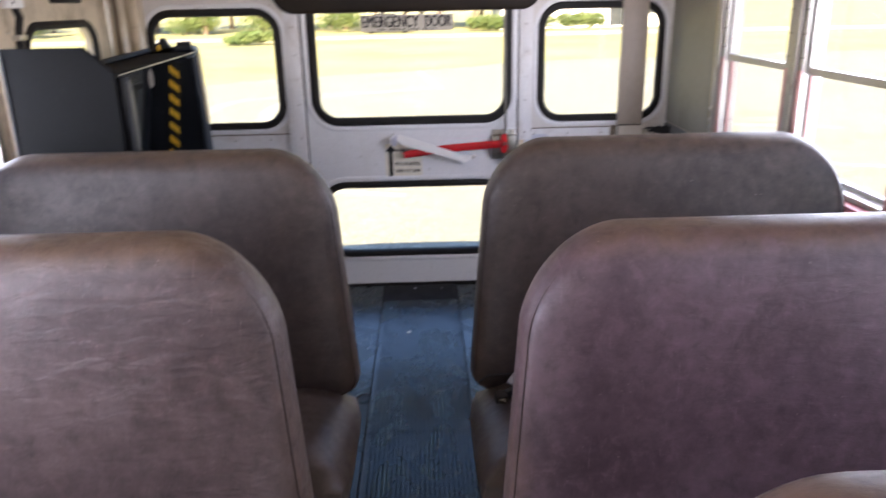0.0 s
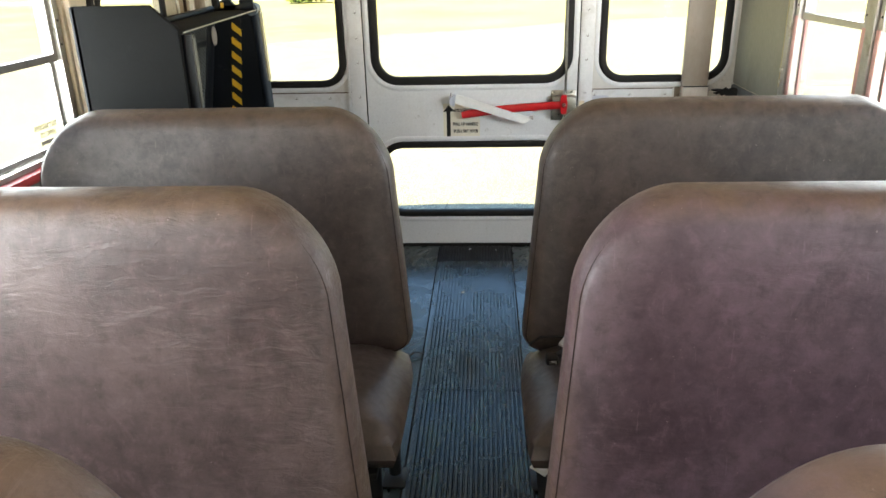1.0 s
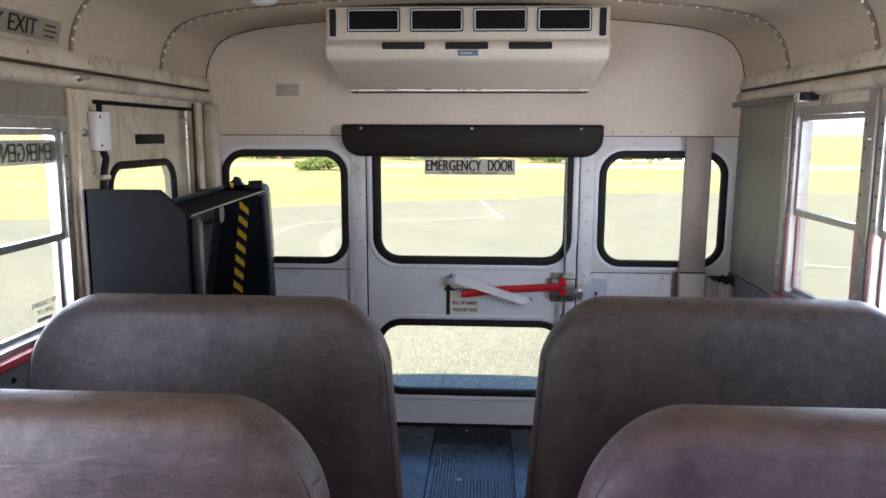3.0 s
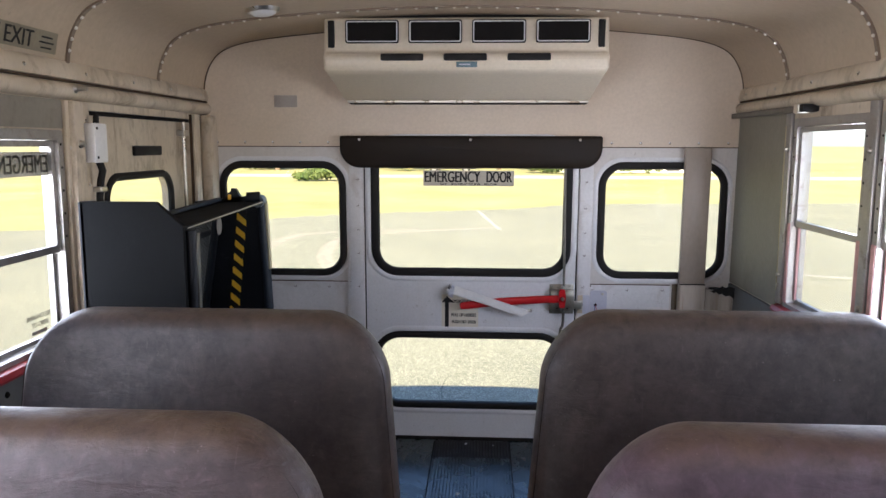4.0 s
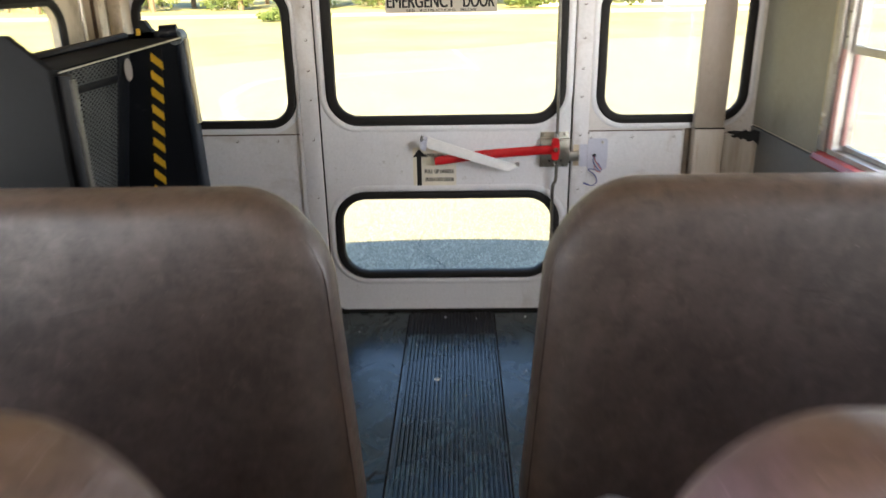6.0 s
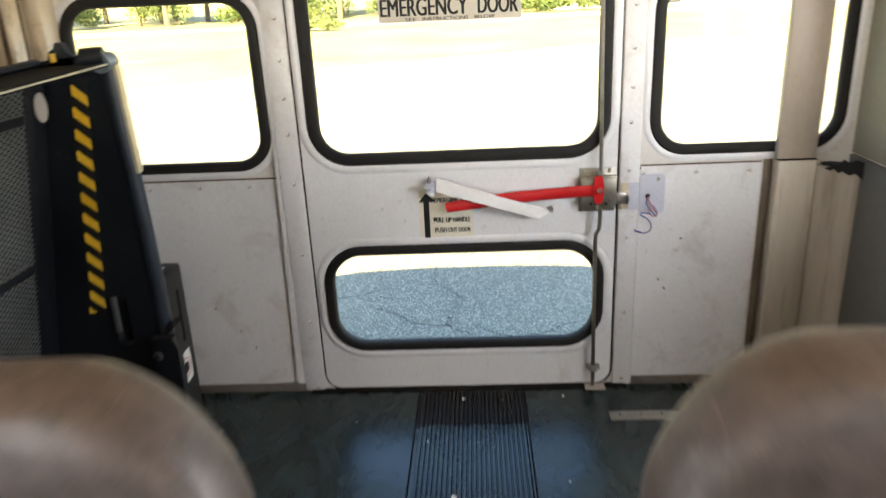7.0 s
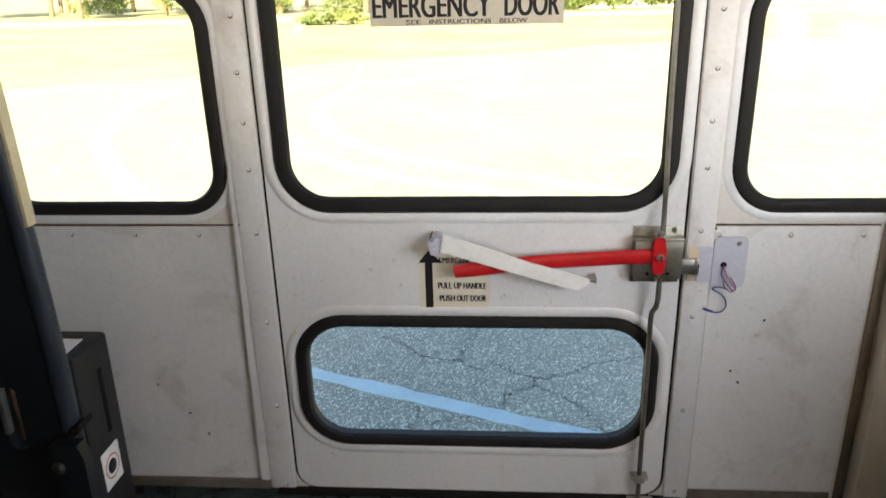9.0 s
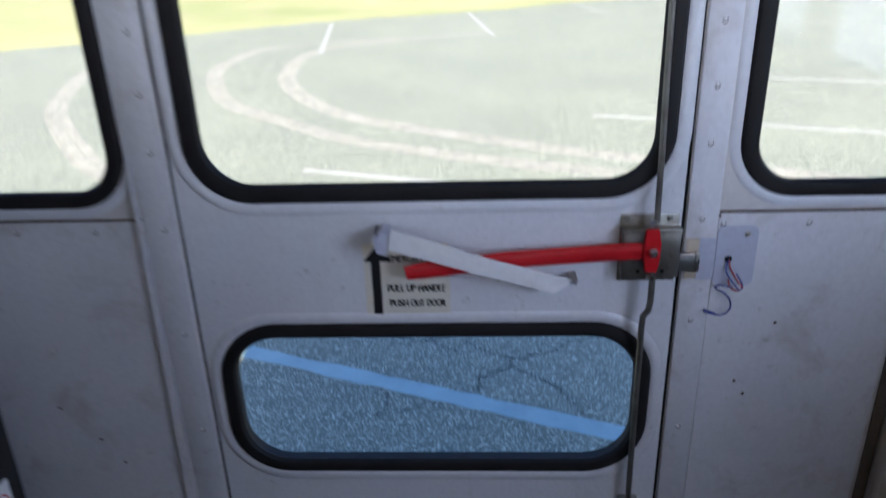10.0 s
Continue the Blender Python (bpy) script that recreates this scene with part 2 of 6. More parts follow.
REDWIRE = surface("red_wire", (0.38, 0.05, 0.05), (0.48, 0.08, 0.07), 30, 120, (0.4, 0.5), 0.03)
WEB = surface("grey_webbing", (0.33, 0.33, 0.34), (0.44, 0.44, 0.45), 14, 300, (0.7, 0.85), 0.4)
BLACKWEB = surface("black_webbing", (0.012, 0.012, 0.013), (0.02, 0.02, 0.021), 14, 300, (0.7, 0.85), 0.4)
FRAMEBLK = surface("seat_frame_black", (0.006, 0.006, 0.006), (0.012, 0.012, 0.012), 10, 120, (0.4, 0.55), 0.08, spec=0.25)
SCRAP = surface("paper_scrap", (0.6, 0.6, 0.58), (0.7, 0.7, 0.68), 30, 200, (0.7, 0.8), 0.1)


def vinyl(name, base, worn, dark, edge, relief):
    """Old seat vinyl: fine leather grain, stretch creases in fields, rubbed tan edges, dark handled patches, pale scuffs."""
    m, n, l, p = make(name)
    co = coords(n, l)
    info = n.new("ShaderNodeObjectInfo")
    shift = n.new("ShaderNodeVectorMath")
    shift.operation = "MULTIPLY_ADD"
    l.new(info.outputs["Random"], shift.inputs[0])
    shift.inputs[1].default_value = (17, 9, 23)
    l.new(co, shift.inputs[2])
    co = shift.outputs[0]
    tone, scuff = noise_node(n, l, co, 5.0, 8, 0.72), noise_node(n, l, co, 9, 9, 0.76, 0.5)
    speck, stain = noise_node(n, l, co, 150, 2), noise_node(n, l, co, 6.5, 8, 0.74, 0.7)
    col = blend(n, l, span(n, l, tone, 0.36, 0.64), base, worn)
    rub = n.new("ShaderNodeTexCoord")
    sep = n.new("ShaderNodeSeparateXYZ")
    l.new(rub.outputs["Generated"], sep.inputs[0])
    side = n.new("ShaderNodeMath")
    side.operation = "PINGPONG"
    side.inputs[1].default_value = 0.5
    l.new(sep.outputs["X"], side.inputs[0])
    near = span(n, l, side.outputs[0], 0.06, 0.0)
    top = span(n, l, sep.outputs["Z"], 0.93, 1.0)
    mx = n.new("ShaderNodeMath")
    mx.operation = "MAXIMUM"
    l.new(near, mx.inputs[0])
    l.new(top, mx.inputs[1])
    ragged = n.new("ShaderNodeMath")
    ragged.operation = "MULTIPLY"
    l.new(mx.outputs[0], ragged.inputs[0])
    l.new(span(n, l, scuff, 0.3, 0.6, 0.2, 1.0), ragged.inputs[1])
    col = blend(n, l, ragged.outputs[0], col, edge)
    col = blend(n, l, span(n, l, stain, 0.54, 0.74, 0, 0.7), col, dark)
    mottle, scratch = noise_node(n, l, co, 34, 7, 0.7, 0.3), noise_node(n, l, coords(n, l, (30, 1, 3.5)), 5, 4, 0.6)
    col = blend(n, l, span(n, l, mottle, 0.5, 0.72, 0, 0.6), col, dark)
    col = blend(n, l, span(n, l, mottle, 0.46, 0.3, 0, 0.5), col, tuple(v * 1.35 for v in worn))
    col = blend(n, l, span(n, l, scratch, 0.66, 0.74, 0, 0.3), col, tuple(v * 1.7 for v in worn))
    col = blend(n, l, span(n, l, scuff, 0.6, 0.82, 0, 0.5), col, tuple(v * 1.6 for v in worn))
    col = blend(n, l, span(n, l, speck, 0.72, 0.8, 0, 0.4), col, (0.32, 0.25, 0.23))
    l.new(col, p.inputs["Base Color"])
    l.new(span(n, l, mottle, 0.3, 0.7, 0.34, 0.5), p.inputs["Roughness"])
    stretch = n.new("ShaderNodeMapping")
    stretch.inputs["Scale"].default_value = (0.62, 1.0, 1.7)
    stretch.inputs["Rotation"].default_value = (0, radians(14), 0)
    l.new(co, stretch.inputs["Vector"])
    crease = noise_node(n, l, stretch.outputs[0], 26, 6, 0.6, 0.6)
    where = span(n, l, noise_node(n, l, co, 2.4, 2), 0.4, 0.56, 0.32, 1.0)
    mul = n.new("ShaderNodeMath")
    mul.operation = "MULTIPLY"
    l.new(crease, mul.inputs[0])
    l.new(where, mul.inputs[1])
    soft = n.new("ShaderNodeMath")
    soft.operation = "MULTIPLY_ADD"
    soft.inputs[1].default_value = 0.22
    l.new(stain, soft.inputs[0])
    l.new(mul.outputs[0], soft.inputs[2])
    grain = n.new("ShaderNodeTexVoronoi")
    grain.inputs["Scale"].default_value = 380
    l.new(co, grain.inputs["Vector"])
    add = n.new("ShaderNodeMath")
    add.operation = "MULTIPLY_ADD"
    add.inputs[1].default_value = 0.022
    l.new(grain.outputs["Distance"], add.inputs[0])
    l.new(soft.outputs[0], add.inputs[2])
    bumped(n, l, p, add.outputs[0], relief, 0.013)
    p.inputs["Specular IOR Level"].default_value = 0.36
    return m


# left front benches: their stronger light is put into a lighter tan-mauve
VINYL_LIT = vinyl("lit_tan_mauve_seat_vinyl", (0.06, 0.0415, 0.0405), (0.116, 0.084, 0.08), (0.034, 0.023, 0.021), (0.13, 0.088, 0.057), 0.5)
# right front benches: their weaker light is put into a darker mauve
VINYL_MAUVE_DIM = vinyl("dim_mauve_seat_vinyl", (0.05, 0.0305, 0.037), (0.095, 0.0625, 0.074), (0.029, 0.018, 0.019), (0.115, 0.075, 0.05), 0.16)
# browner cover for the rear row, darkened to carry the shade there
VINYL_SHADED = vinyl("shaded_brown_seat_vinyl", (0.041, 0.0305, 0.0275), (0.079, 0.0605, 0.054), (0.024, 0.018, 0.015), (0.092, 0.064, 0.045), 0.17)
VINYL_SEAM = surface("seam_piping", (0.022, 0.014, 0.012), (0.04, 0.027, 0.023), 20, 200, (0.7, 0.85), 0.2, spec=0.2)


def glass_material():
    """Thin clear sheet glass: what lies behind shows straight through, and the gloss grows towards grazing angles."""
    m, n, l, p = make("window_glass")
    n.remove(p)
    tr, gl, mx, lw = n.new("ShaderNodeBsdfTransparent"), n.new("ShaderNodeBsdfGlossy"), n.new("ShaderNodeMixShader"), n.new("ShaderNodeLayerWeight")
    tr.inputs["Color"].default_value = (0.965, 0.975, 0.97, 1)
    gl.inputs["Roughness"].default_value = 0.02
    lw.inputs["Blend"].default_value = 0.5
    pw = n.new("ShaderNodeMath")
    pw.operation = "POWER"
    pw.inputs[1].default_value = 5.0
    l.new(lw.outputs["Facing"], pw.inputs[0])
    l.new(span(n, l, pw.outputs[0], 0.0, 1.0, 0.009, 0.6), mx.inputs[0])
    l.new(tr.outputs[0], mx.inputs[1])
    l.new(gl.outputs[0], mx.inputs[2])
    l.new(mx.outputs[0], n["Material Output"].inputs["Surface"])
    return m


GLASS = glass_material()


def asphalt_material():
    m, n, l, p = make("asphalt")
    co = coords(n, l)
    f1, f2, f3 = noise_node(n, l, co, 0.5, 6), noise_node(n, l, co, 260, 2), noise_node(n, l, co, 9, 5)
    v = n.new("ShaderNodeTexVoronoi")
    v.inputs["Scale"].default_value = 135
    l.new(co, v.inputs["Vector"])
    col = blend(n, l, span(n, l, f1, 0.35, 0.65), (0.122, 0.131, 0.1), (0.162, 0.17, 0.126))
    col = blend(n, l, span(n, l, f3, 0.4, 0.7, 0, 0.4), col, (0.08, 0.088, 0.07))
    col = blend(n, l, span(n, l, v.outputs["Color"], 0.6, 0.9, 0, 0.95), col, (0.52, 0.535, 0.42))
    l.new(col, p.inputs["Base Color"])
    p.inputs["Roughness"].default_value = 0.85
    bumped(n, l, p, v.outputs["Distance"], 0.5, 0.006)
    return m


ASPHALT = asphalt_material()
GRASSG = surface("grass_ground", (0.22, 0.235, 0.085), (0.32, 0.305, 0.14), 0.16, 3.0, (0.8, 0.95), 0.3, dirt=(0.32, 0.28, 0.16), dirt_at=(0.5, 0.75), dist=0.05)
ROADM = surface("pale_road", (0.3, 0.29, 0.27), (0.36, 0.35, 0.33), 0.3, 8, (0.8, 0.9), 0.2)
LINEP = surface("white_road_paint", (0.25, 0.25, 0.22), (0.32, 0.32, 0.29), 5, 60, (0.6, 0.75), 0.3, dirt=(0.2, 0.2, 0.19), dirt_at=(0.62, 0.78))
SAND = surface("pale_tyre_dust", (0.25, 0.24, 0.2), (0.31, 0.3, 0.255), 3, 40, (0.85, 0.95), 0.3, dirt=(0.1, 0.1, 0.095), dirt_at=(0.5, 0.66))
CRACKM = surface("crack_filler", (0.03, 0.033, 0.03), (0.075, 0.078, 0.068), 12, 90, (0.8, 0.95), 0.2)
LEAF = surface("leaf_green", (0.065, 0.105, 0.022), (0.13, 0.16, 0.04), 0.9, 6, (0.5, 0.7), 0.1)
BARK = surface("bark", (0.12, 0.09, 0.06), (0.2, 0.15, 0.1), 2, 20, (0.8, 0.95), 0.5)
HOUSEW = surface("house_white_siding", (0.7, 0.7, 0.68), (0.76, 0.76, 0.74), 0.8, 12, (0.6, 0.7), 0.1)
ROOFM = surface("grey_shingle", (0.12, 0.11, 0.11), (0.18, 0.17, 0.165), 1, 10, (0.8, 0.9), 0.3)
DARKGL = surface("dark_window", (0.03, 0.035, 0.04), (0.05, 0.055, 0.06), 2, 10, (0.1, 0.2), 0.02)

# ---- builders ----
ORIGIN = {}
LEAN = {"rear": 0.0}      # how far the rear end of the body leans in, metres for each metre of height


def leaned(bm):
    """The bus's rear end leans inwards a little towards the roof."""
    if LEAN["rear"]:
        for v in bm.verts:
            v.co.y -= LEAN["rear"] * (v.co.z - 0.22)
    return bm


def thing(name, at, label, category, group="", kind=""):
    ob = new(name)
    ob.empty_display_size = 0.05
    ob.location = at
    ORIGIN[ob.name] = Vector(at)
    return tagged(ob, label, category, group, kind)


def finish(bm, smooth):
    bmesh.ops.recalc_face_normals(bm, faces=bm.faces[:])
    me = bpy.data.meshes.new("mesh")
    bm.to_mesh(me)
    bm.free()
    if smooth:
        me.polygons.foreach_set("use_smooth", [True] * len(me.polygons))
        me.set_sharp_from_angle(angle=radians(38))
    return me


def part(name, bm, material, parent, label="", smooth=True, kind=""):
    """Links a bmesh, laid out in world metres, as one mesh under a thing or a part."""
    o = ORIGIN[parent.name]
    leaned(bm)
    bmesh.ops.translate(bm, verts=bm.verts[:], vec=-o)
    me = finish(bm, smooth)
    me.name = name
    for m in material if isinstance(material, (list, tuple)) else [material]:
        me.materials.append(m)
    ob = new(name, me)
    ob.parent = parent
    ORIGIN[ob.name] = o
    return tagged(ob, label, kind=kind)


def solid(name, bm, material, label, category, kind="", group="", smooth=True):
    """A thing of one mesh."""
    leaned(bm)
    bmc = sum((v.co for v in bm.verts), Vector()) / max(1, len(bm.verts))
    base = Vector((bmc.x, bmc.y, min(v.co.z for v in bm.verts)))
    bmesh.ops.translate(bm, verts=bm.verts[:], vec=-base)
    me = finish(bm, smooth)
    me.name = name
    for m in material if isinstance(material, (list, tuple)) else [material]:
        me.materials.append(m)
    ob = new(name, me)
    ob.location = base
    ORIGIN[ob.name] = base
    return tagged(ob, label, category, group, kind)


def box(bm, x0, y0, z0, x1, y1, z1, bevel=0.0, mat=0):
    r = bmesh.ops.create_cube(bm, size=1.0)
    for v in r["verts"]:
        v.co = Vector(((x0 + x1) / 2 + v.co.x * (x1 - x0), (y0 + y1) / 2 + v.co.y * (y1 - y0), (z0 + z1) / 2 + v.co.z * (z1 - z0)))
    faces = {f for v in r["verts"] for f in v.link_faces}
    for f in faces:
        f.material_index = mat
    if bevel:
        edges = list({e for v in r["verts"] for e in v.link_edges})
        bmesh.ops.bevel(bm, geom=edges, offset=bevel, segments=2, profile=0.5, affect="EDGES")
    return bm


def cube(x0, y0, z0, x1, y1, z1, bevel=0.0):
    return box(bmesh.new(), x0, y0, z0, x1, y1, z1, bevel)


def rrect(u0, v0, u1, v1, r, n=7, corners=(1, 1, 1, 1)):
    """A rectangle with rounded corners: lower left, lower right, upper right, upper left."""
    out = []
    for (cu, cv, a), on in zip(((u0, v0, 180), (u1, v0, 270), (u1, v1, 0), (u0, v1, 90)), corners):
        rr = r * on
        mu, mv = cu + (rr if cu == u0 else -rr), cv + (rr if cv == v0 else -rr)
        if rr <= 0:
            out.append((cu, cv))
            continue
        for k in range(n + 1):
            t = radians(a + 90 * k / n)
            out.append((mu + rr * math.cos(t), mv + rr * math.sin(t)))
    return out


def spot(plane, u, v, d):
    return Vector((d, u, v)) if plane == "x" else Vector((u, d, v)) if plane == "y" else Vector((u, v, d))


def plate(outer, holes, plane, at, to, bm=None):
    """A flat sheet with rounded openings, from depth at to depth to."""
    bm = bm or bmesh.new()
    edges, front = [], []
    for loop in [outer, *holes]:
        vs = [bm.verts.new(spot(plane, u, v, at)) for u, v in loop]
        front += vs
        edges += [bm.edges.new((vs[k], vs[(k + 1) % len(vs)])) for k in range(len(vs))]
    faces = [g for g in bmesh.ops.triangle_fill(bm, use_beauty=True, use_dissolve=False, edges=edges)["geom"] if isinstance(g, bmesh.types.BMFace)]
    ext = bmesh.ops.extrude_face_region(bm, geom=faces)["geom"]
    bmesh.ops.translate(bm, verts=[g for g in ext if isinstance(g, bmesh.types.BMVert)], vec=spot(plane, 0, 0, to - at))
    return bm


def ring(loop, plane, depth, half, height, bm=None, n=8):
    """A rounded bead that runs round a closed outline."""
    bm = bm or bmesh.new()
    rows, c = [], len(loop)
    for k in range(c):
        (a, b), (p, q) = loop[k - 1], loop[(k + 1) % c]
        d = Vector((p - a, q - b)).normalized()
        nrm = Vector((d.y, -d.x))
        rows.append([bm.verts.new(spot(plane, loop[k][0] + nrm.x * half * math.cos(t), loop[k][1] + nrm.y * half * math.cos(t), depth + height * math.sin(t))) for t in [2 * math.pi * j / n for j in range(n)]])
    for k in range(c):
        a, b = rows[k], rows[(k + 1) % c]
        for j in range(n):
            bm.faces.new((a[j], a[(j + 1) % n], b[(j + 1) % n], b[j]))
    return bm


def tube(pts, r, bm=None, n=8, caps=True, mat=0, flat=1.0):
    """A round (or, by flat, an oval) bar along a line of points."""
    bm = bm or bmesh.new()
    pts = [Vector(p) for p in pts]
    rows, side = [], None
    for k, p in enumerate(pts):
        d = (pts[min(k + 1, len(pts) - 1)] - pts[max(k - 1, 0)]).normalized()
        ref = side if side is not None else (Vector((0, 0, 1)) if abs(d.z) < 0.9 else Vector((1, 0, 0)))
        side = (ref - d * ref.dot(d)).normalized()
        up = d.cross(side)
        rows.append([bm.verts.new(p + side * r * math.cos(t) + up * r * flat * math.sin(t)) for t in [2 * math.pi * j / n for j in range(n)]])
    for a, b in zip(rows, rows[1:]):
        for j in range(n):
            bm.faces.new((a[j], a[(j + 1) % n], b[(j + 1) % n], b[j])).material_index = mat
    if caps:
        bm.faces.new(rows[0]).material_index = mat
        bm.faces.new(rows[-1]).material_index = mat
    return bm


def disc(c, axis, r, h, bm=None, n=10, mat=0, dome=0.6):
    """A low domed head, such as a rivet or a screw, standing off along axis."""
    bm = bm or bmesh.new()
    c, axis = Vector(c), Vector(axis).normalized()
    s = axis.orthogonal().normalized()
    u = axis.cross(s)
    low, top = [], []
    for j in range(n):
        t = 2 * math.pi * j / n
        w = s * math.cos(t) + u * math.sin(t)
        low.append(bm.verts.new(c + w * r))
        top.append(bm.verts.new(c + w * r * dome + axis * h))
    for j in range(n):
        bm.faces.new((low[j], low[(j + 1) % n], top[(j + 1) % n], top[j])).material_index = mat
    bm.faces.new(top).material_index = mat
    return bm


def letters(text, u0, v0, u1, v1, plane, depth, mirrored=False, bm=None, bold=0.035):
    """Words in the built-in font, fitted into a rectangle."""
    cu = bpy.data.curves.new("words", "FONT")
    cu.body, cu.extrude, cu.offset = text, 0.0, 0.0
    tmp = new("words", cu)
    bpy.context.view_layer.update()
    me = bpy.data.meshes.new_from_object(tmp.evaluated_get(bpy.context.evaluated_depsgraph_get()))
    bpy.data.objects.remove(tmp)
    bpy.data.curves.remove(cu)
    one = bmesh.new()
    one.from_mesh(me)
    bpy.data.meshes.remove(me)
    xs, ys = [v.co.x for v in one.verts], [v.co.y for v in one.verts]
    fat = bold * (v1 - v0)
    copies = [bmesh.ops.duplicate(one, geom=one.verts[:] + one.edges[:] + one.faces[:])["geom"] for _ in range(2)] if bold else []
    moved = {g: k + 1 for k, group in enumerate(copies) for g in group if isinstance(g, bmesh.types.BMVert)}
    for v in one.verts:
        a, b, k = (v.co.x - min(xs)) / (max(xs) - min(xs)), (v.co.y - min(ys)) / (max(ys) - min(ys)), moved.get(v, 0)
        v.co = spot(plane, u0 + (u1 - u0) * ((1 - a) if mirrored else a) + fat * (0, -1, 1)[k], v0 + (v1 - v0) * b, depth + 0.00008 * k)
    if bm is None:
        return one
    tmpm = bpy.data.meshes.new("words")
    one.to_mesh(tmpm)
    bm.from_mesh(tmpm)
    bpy.data.meshes.remove(tmpm)
    one.free()
    return bm


def words(text, u0, v0, u1, v1, plane, depth, parent, material, mirrored=False, bold=0.035, lay=None):
    """A line of print: each word a part of its own, set out along the line by its letters."""
    wide = {"I": 0.45, "M": 1.25, "W": 1.25, " ": 0.5, "E": 0.9, "L": 0.85, "P": 0.95}
    total = sum(wide.get(ch, 1.05) for ch in text)
    at = 0.0
    for word in text.split(" "):
        span_w = sum(wide.get(ch, 1.05) for ch in word)
        if word:
            a, b = at / total, (at + span_w - 0.12) / total
            if mirrored:
                a, b = 1 - b, 1 - a
            bm = letters(word, u0 + (u1 - u0) * a, v0, u0 + (u1 - u0) * b, v1, plane, depth, mirrored, None, bold)
            part("word", lay(bm) if lay else bm, material, parent, smooth=False)
        at += span_w + wide[" "]


def prism(profile, axis_from, axis_to, plane, bm=None, mat=0):
    """A closed profile swept straight along the axis of its plane."""
    bm = bm or bmesh.new()
    a = [bm.verts.new(spot(plane, u, v, axis_from)) for u, v in profile]
    b = [bm.verts.new(spot(plane, u, v, axis_to)) for u, v in profile]
    n = len(profile)
    for j in range(n):
        bm.faces.new((a[j], a[(j + 1) % n], b[(j + 1) % n], b[j])).material_index = mat
    bm.faces.new(a).material_index = mat
    bm.faces.new(b).material_index = mat
    return bm

# ---- the bus shell ----
W, REAR, FRONT, GROUND = 1.13, 3.40, -6.0, -0.92
TOP = [(1.13, 1.50), (1.126, 1.56), (1.107, 1.625), (1.068, 1.682), (1.01, 1.716), (0.93, 1.738), (0.8, 1.757), (0.53, 1.781), (0.25, 1.795), (0.0, 1.80)]


def arch(grow=0.0):
    """The ceiling's cross-section from the right side to the left, optionally grown outwards."""
    half = []
    for k in range(len(TOP) - 1):
        p0, p1, p2, p3 = TOP[max(k - 1, 0)], TOP[k], TOP[k + 1], TOP[min(k + 2, len(TOP) - 1)]
        for s in range(4):
            t = s / 4
            half.append(tuple(0.5 * (2 * p1[i] + (p2[i] - p0[i]) * t + (2 * p0[i] - 5 * p1[i] + 4 * p2[i] - p3[i]) * t * t + (3 * p1[i] - p0[i] - 3 * p2[i] + p3[i]) * t ** 3) for i in (0, 1)))
    full = half + [TOP[-1]] + [(-x, z) for x, z in reversed(half)]
    if grow:
        out = []
        for k, (x, z) in enumerate(full):
            a, b = full[max(k - 1, 0)], full[min(k + 1, len(full) - 1)]
            d = Vector((b[0] - a[0], b[1] - a[1])).normalized()
            out.append((x + d.y * grow, z - d.x * grow))
        full = out
    return full


# floor slab
solid("floor", plate([(-1.19, FRONT), (1.19, FRONT), (1.19, REAR + 0.05), (-1.19, REAR + 0.05)], [], "z", -0.06, 0.0), FLOORM, "worn black rubber bus floor with dusty blue-grey scuffs", "floor", "structure")

# ceiling shell with its riveted roof bows, all one mesh
bm = bmesh.new()
inner = arch()
OUT = 1 if arch(0.05)[len(inner) // 2][1] > 1.8 else -1
outer = [(max(-1.2, min(1.2, x)), z) for x, z in arch(0.1 * OUT)]
rows = [[bm.verts.new((x, y, z)) for x, z in prof] for y in (FRONT, REAR + 0.06) for prof in (inner, outer)]
c = len(inner)
for k in range(c - 1):
    bm.faces.new((rows[0][k], rows[0][k + 1], rows[2][k + 1], rows[2][k]))
    bm.faces.new((rows[1][k], rows[1][k + 1], rows[3][k + 1], rows[3][k]))
    bm.faces.new((rows[0][k], rows[0][k + 1], rows[1][k + 1], rows[1][k]))
    bm.faces.new((rows[2][k], rows[2][k + 1], rows[3][k + 1], rows[3][k]))
for k in (0, c - 1):
    bm.faces.new((rows[0][k], rows[1][k], rows[3][k], rows[2][k]))
for yb in [2.9 - 0.61 * k for k in range(5)] + [3.393]:
    wide = 0.0075 if yb < 3.3 else 0.0025
    prof = arch((-0.006 if yb < 3.3 else -0.003) * OUT)
    ra = [[bm.verts.new((x, yb + s - (0.025 * (z - 0.22) if yb > 3.3 else 0.0), z)) for x, z in pr] for s, pr in ((-wide, inner), (-wide, prof), (wide, prof), (wide, inner))]
    for a, b in zip(ra, ra[1:]):
        for k in range(c - 1):
            bm.faces.new((a[k], a[k + 1], b[k + 1], b[k])).material_index = 1 if yb < 3.3 else 3
    if yb < 3.3:
        run = 0.0
        for k in range(2, c - 3):
            run += math.hypot(prof[k][0] - prof[k - 1][0], prof[k][1] - prof[k - 1][1])
            if run > 0.033:
                run = 0.0
                x, z = prof[k]
                d = Vector((prof[k + 1][0] - prof[k - 1][0], 0, prof[k + 1][1] - prof[k - 1][1])).normalized()
                nrm = Vector((d.z, 0, -d.x))
                if nrm.dot(Vector((-x, 0, 1.2 - z))) < 0:
                    nrm = -nrm
                disc((x, yb, z), nrm, 0.0062, 0.0042, bm, 8, 2)
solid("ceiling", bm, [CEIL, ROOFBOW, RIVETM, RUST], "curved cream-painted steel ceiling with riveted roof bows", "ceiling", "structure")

REAR_LEAN = 0.025
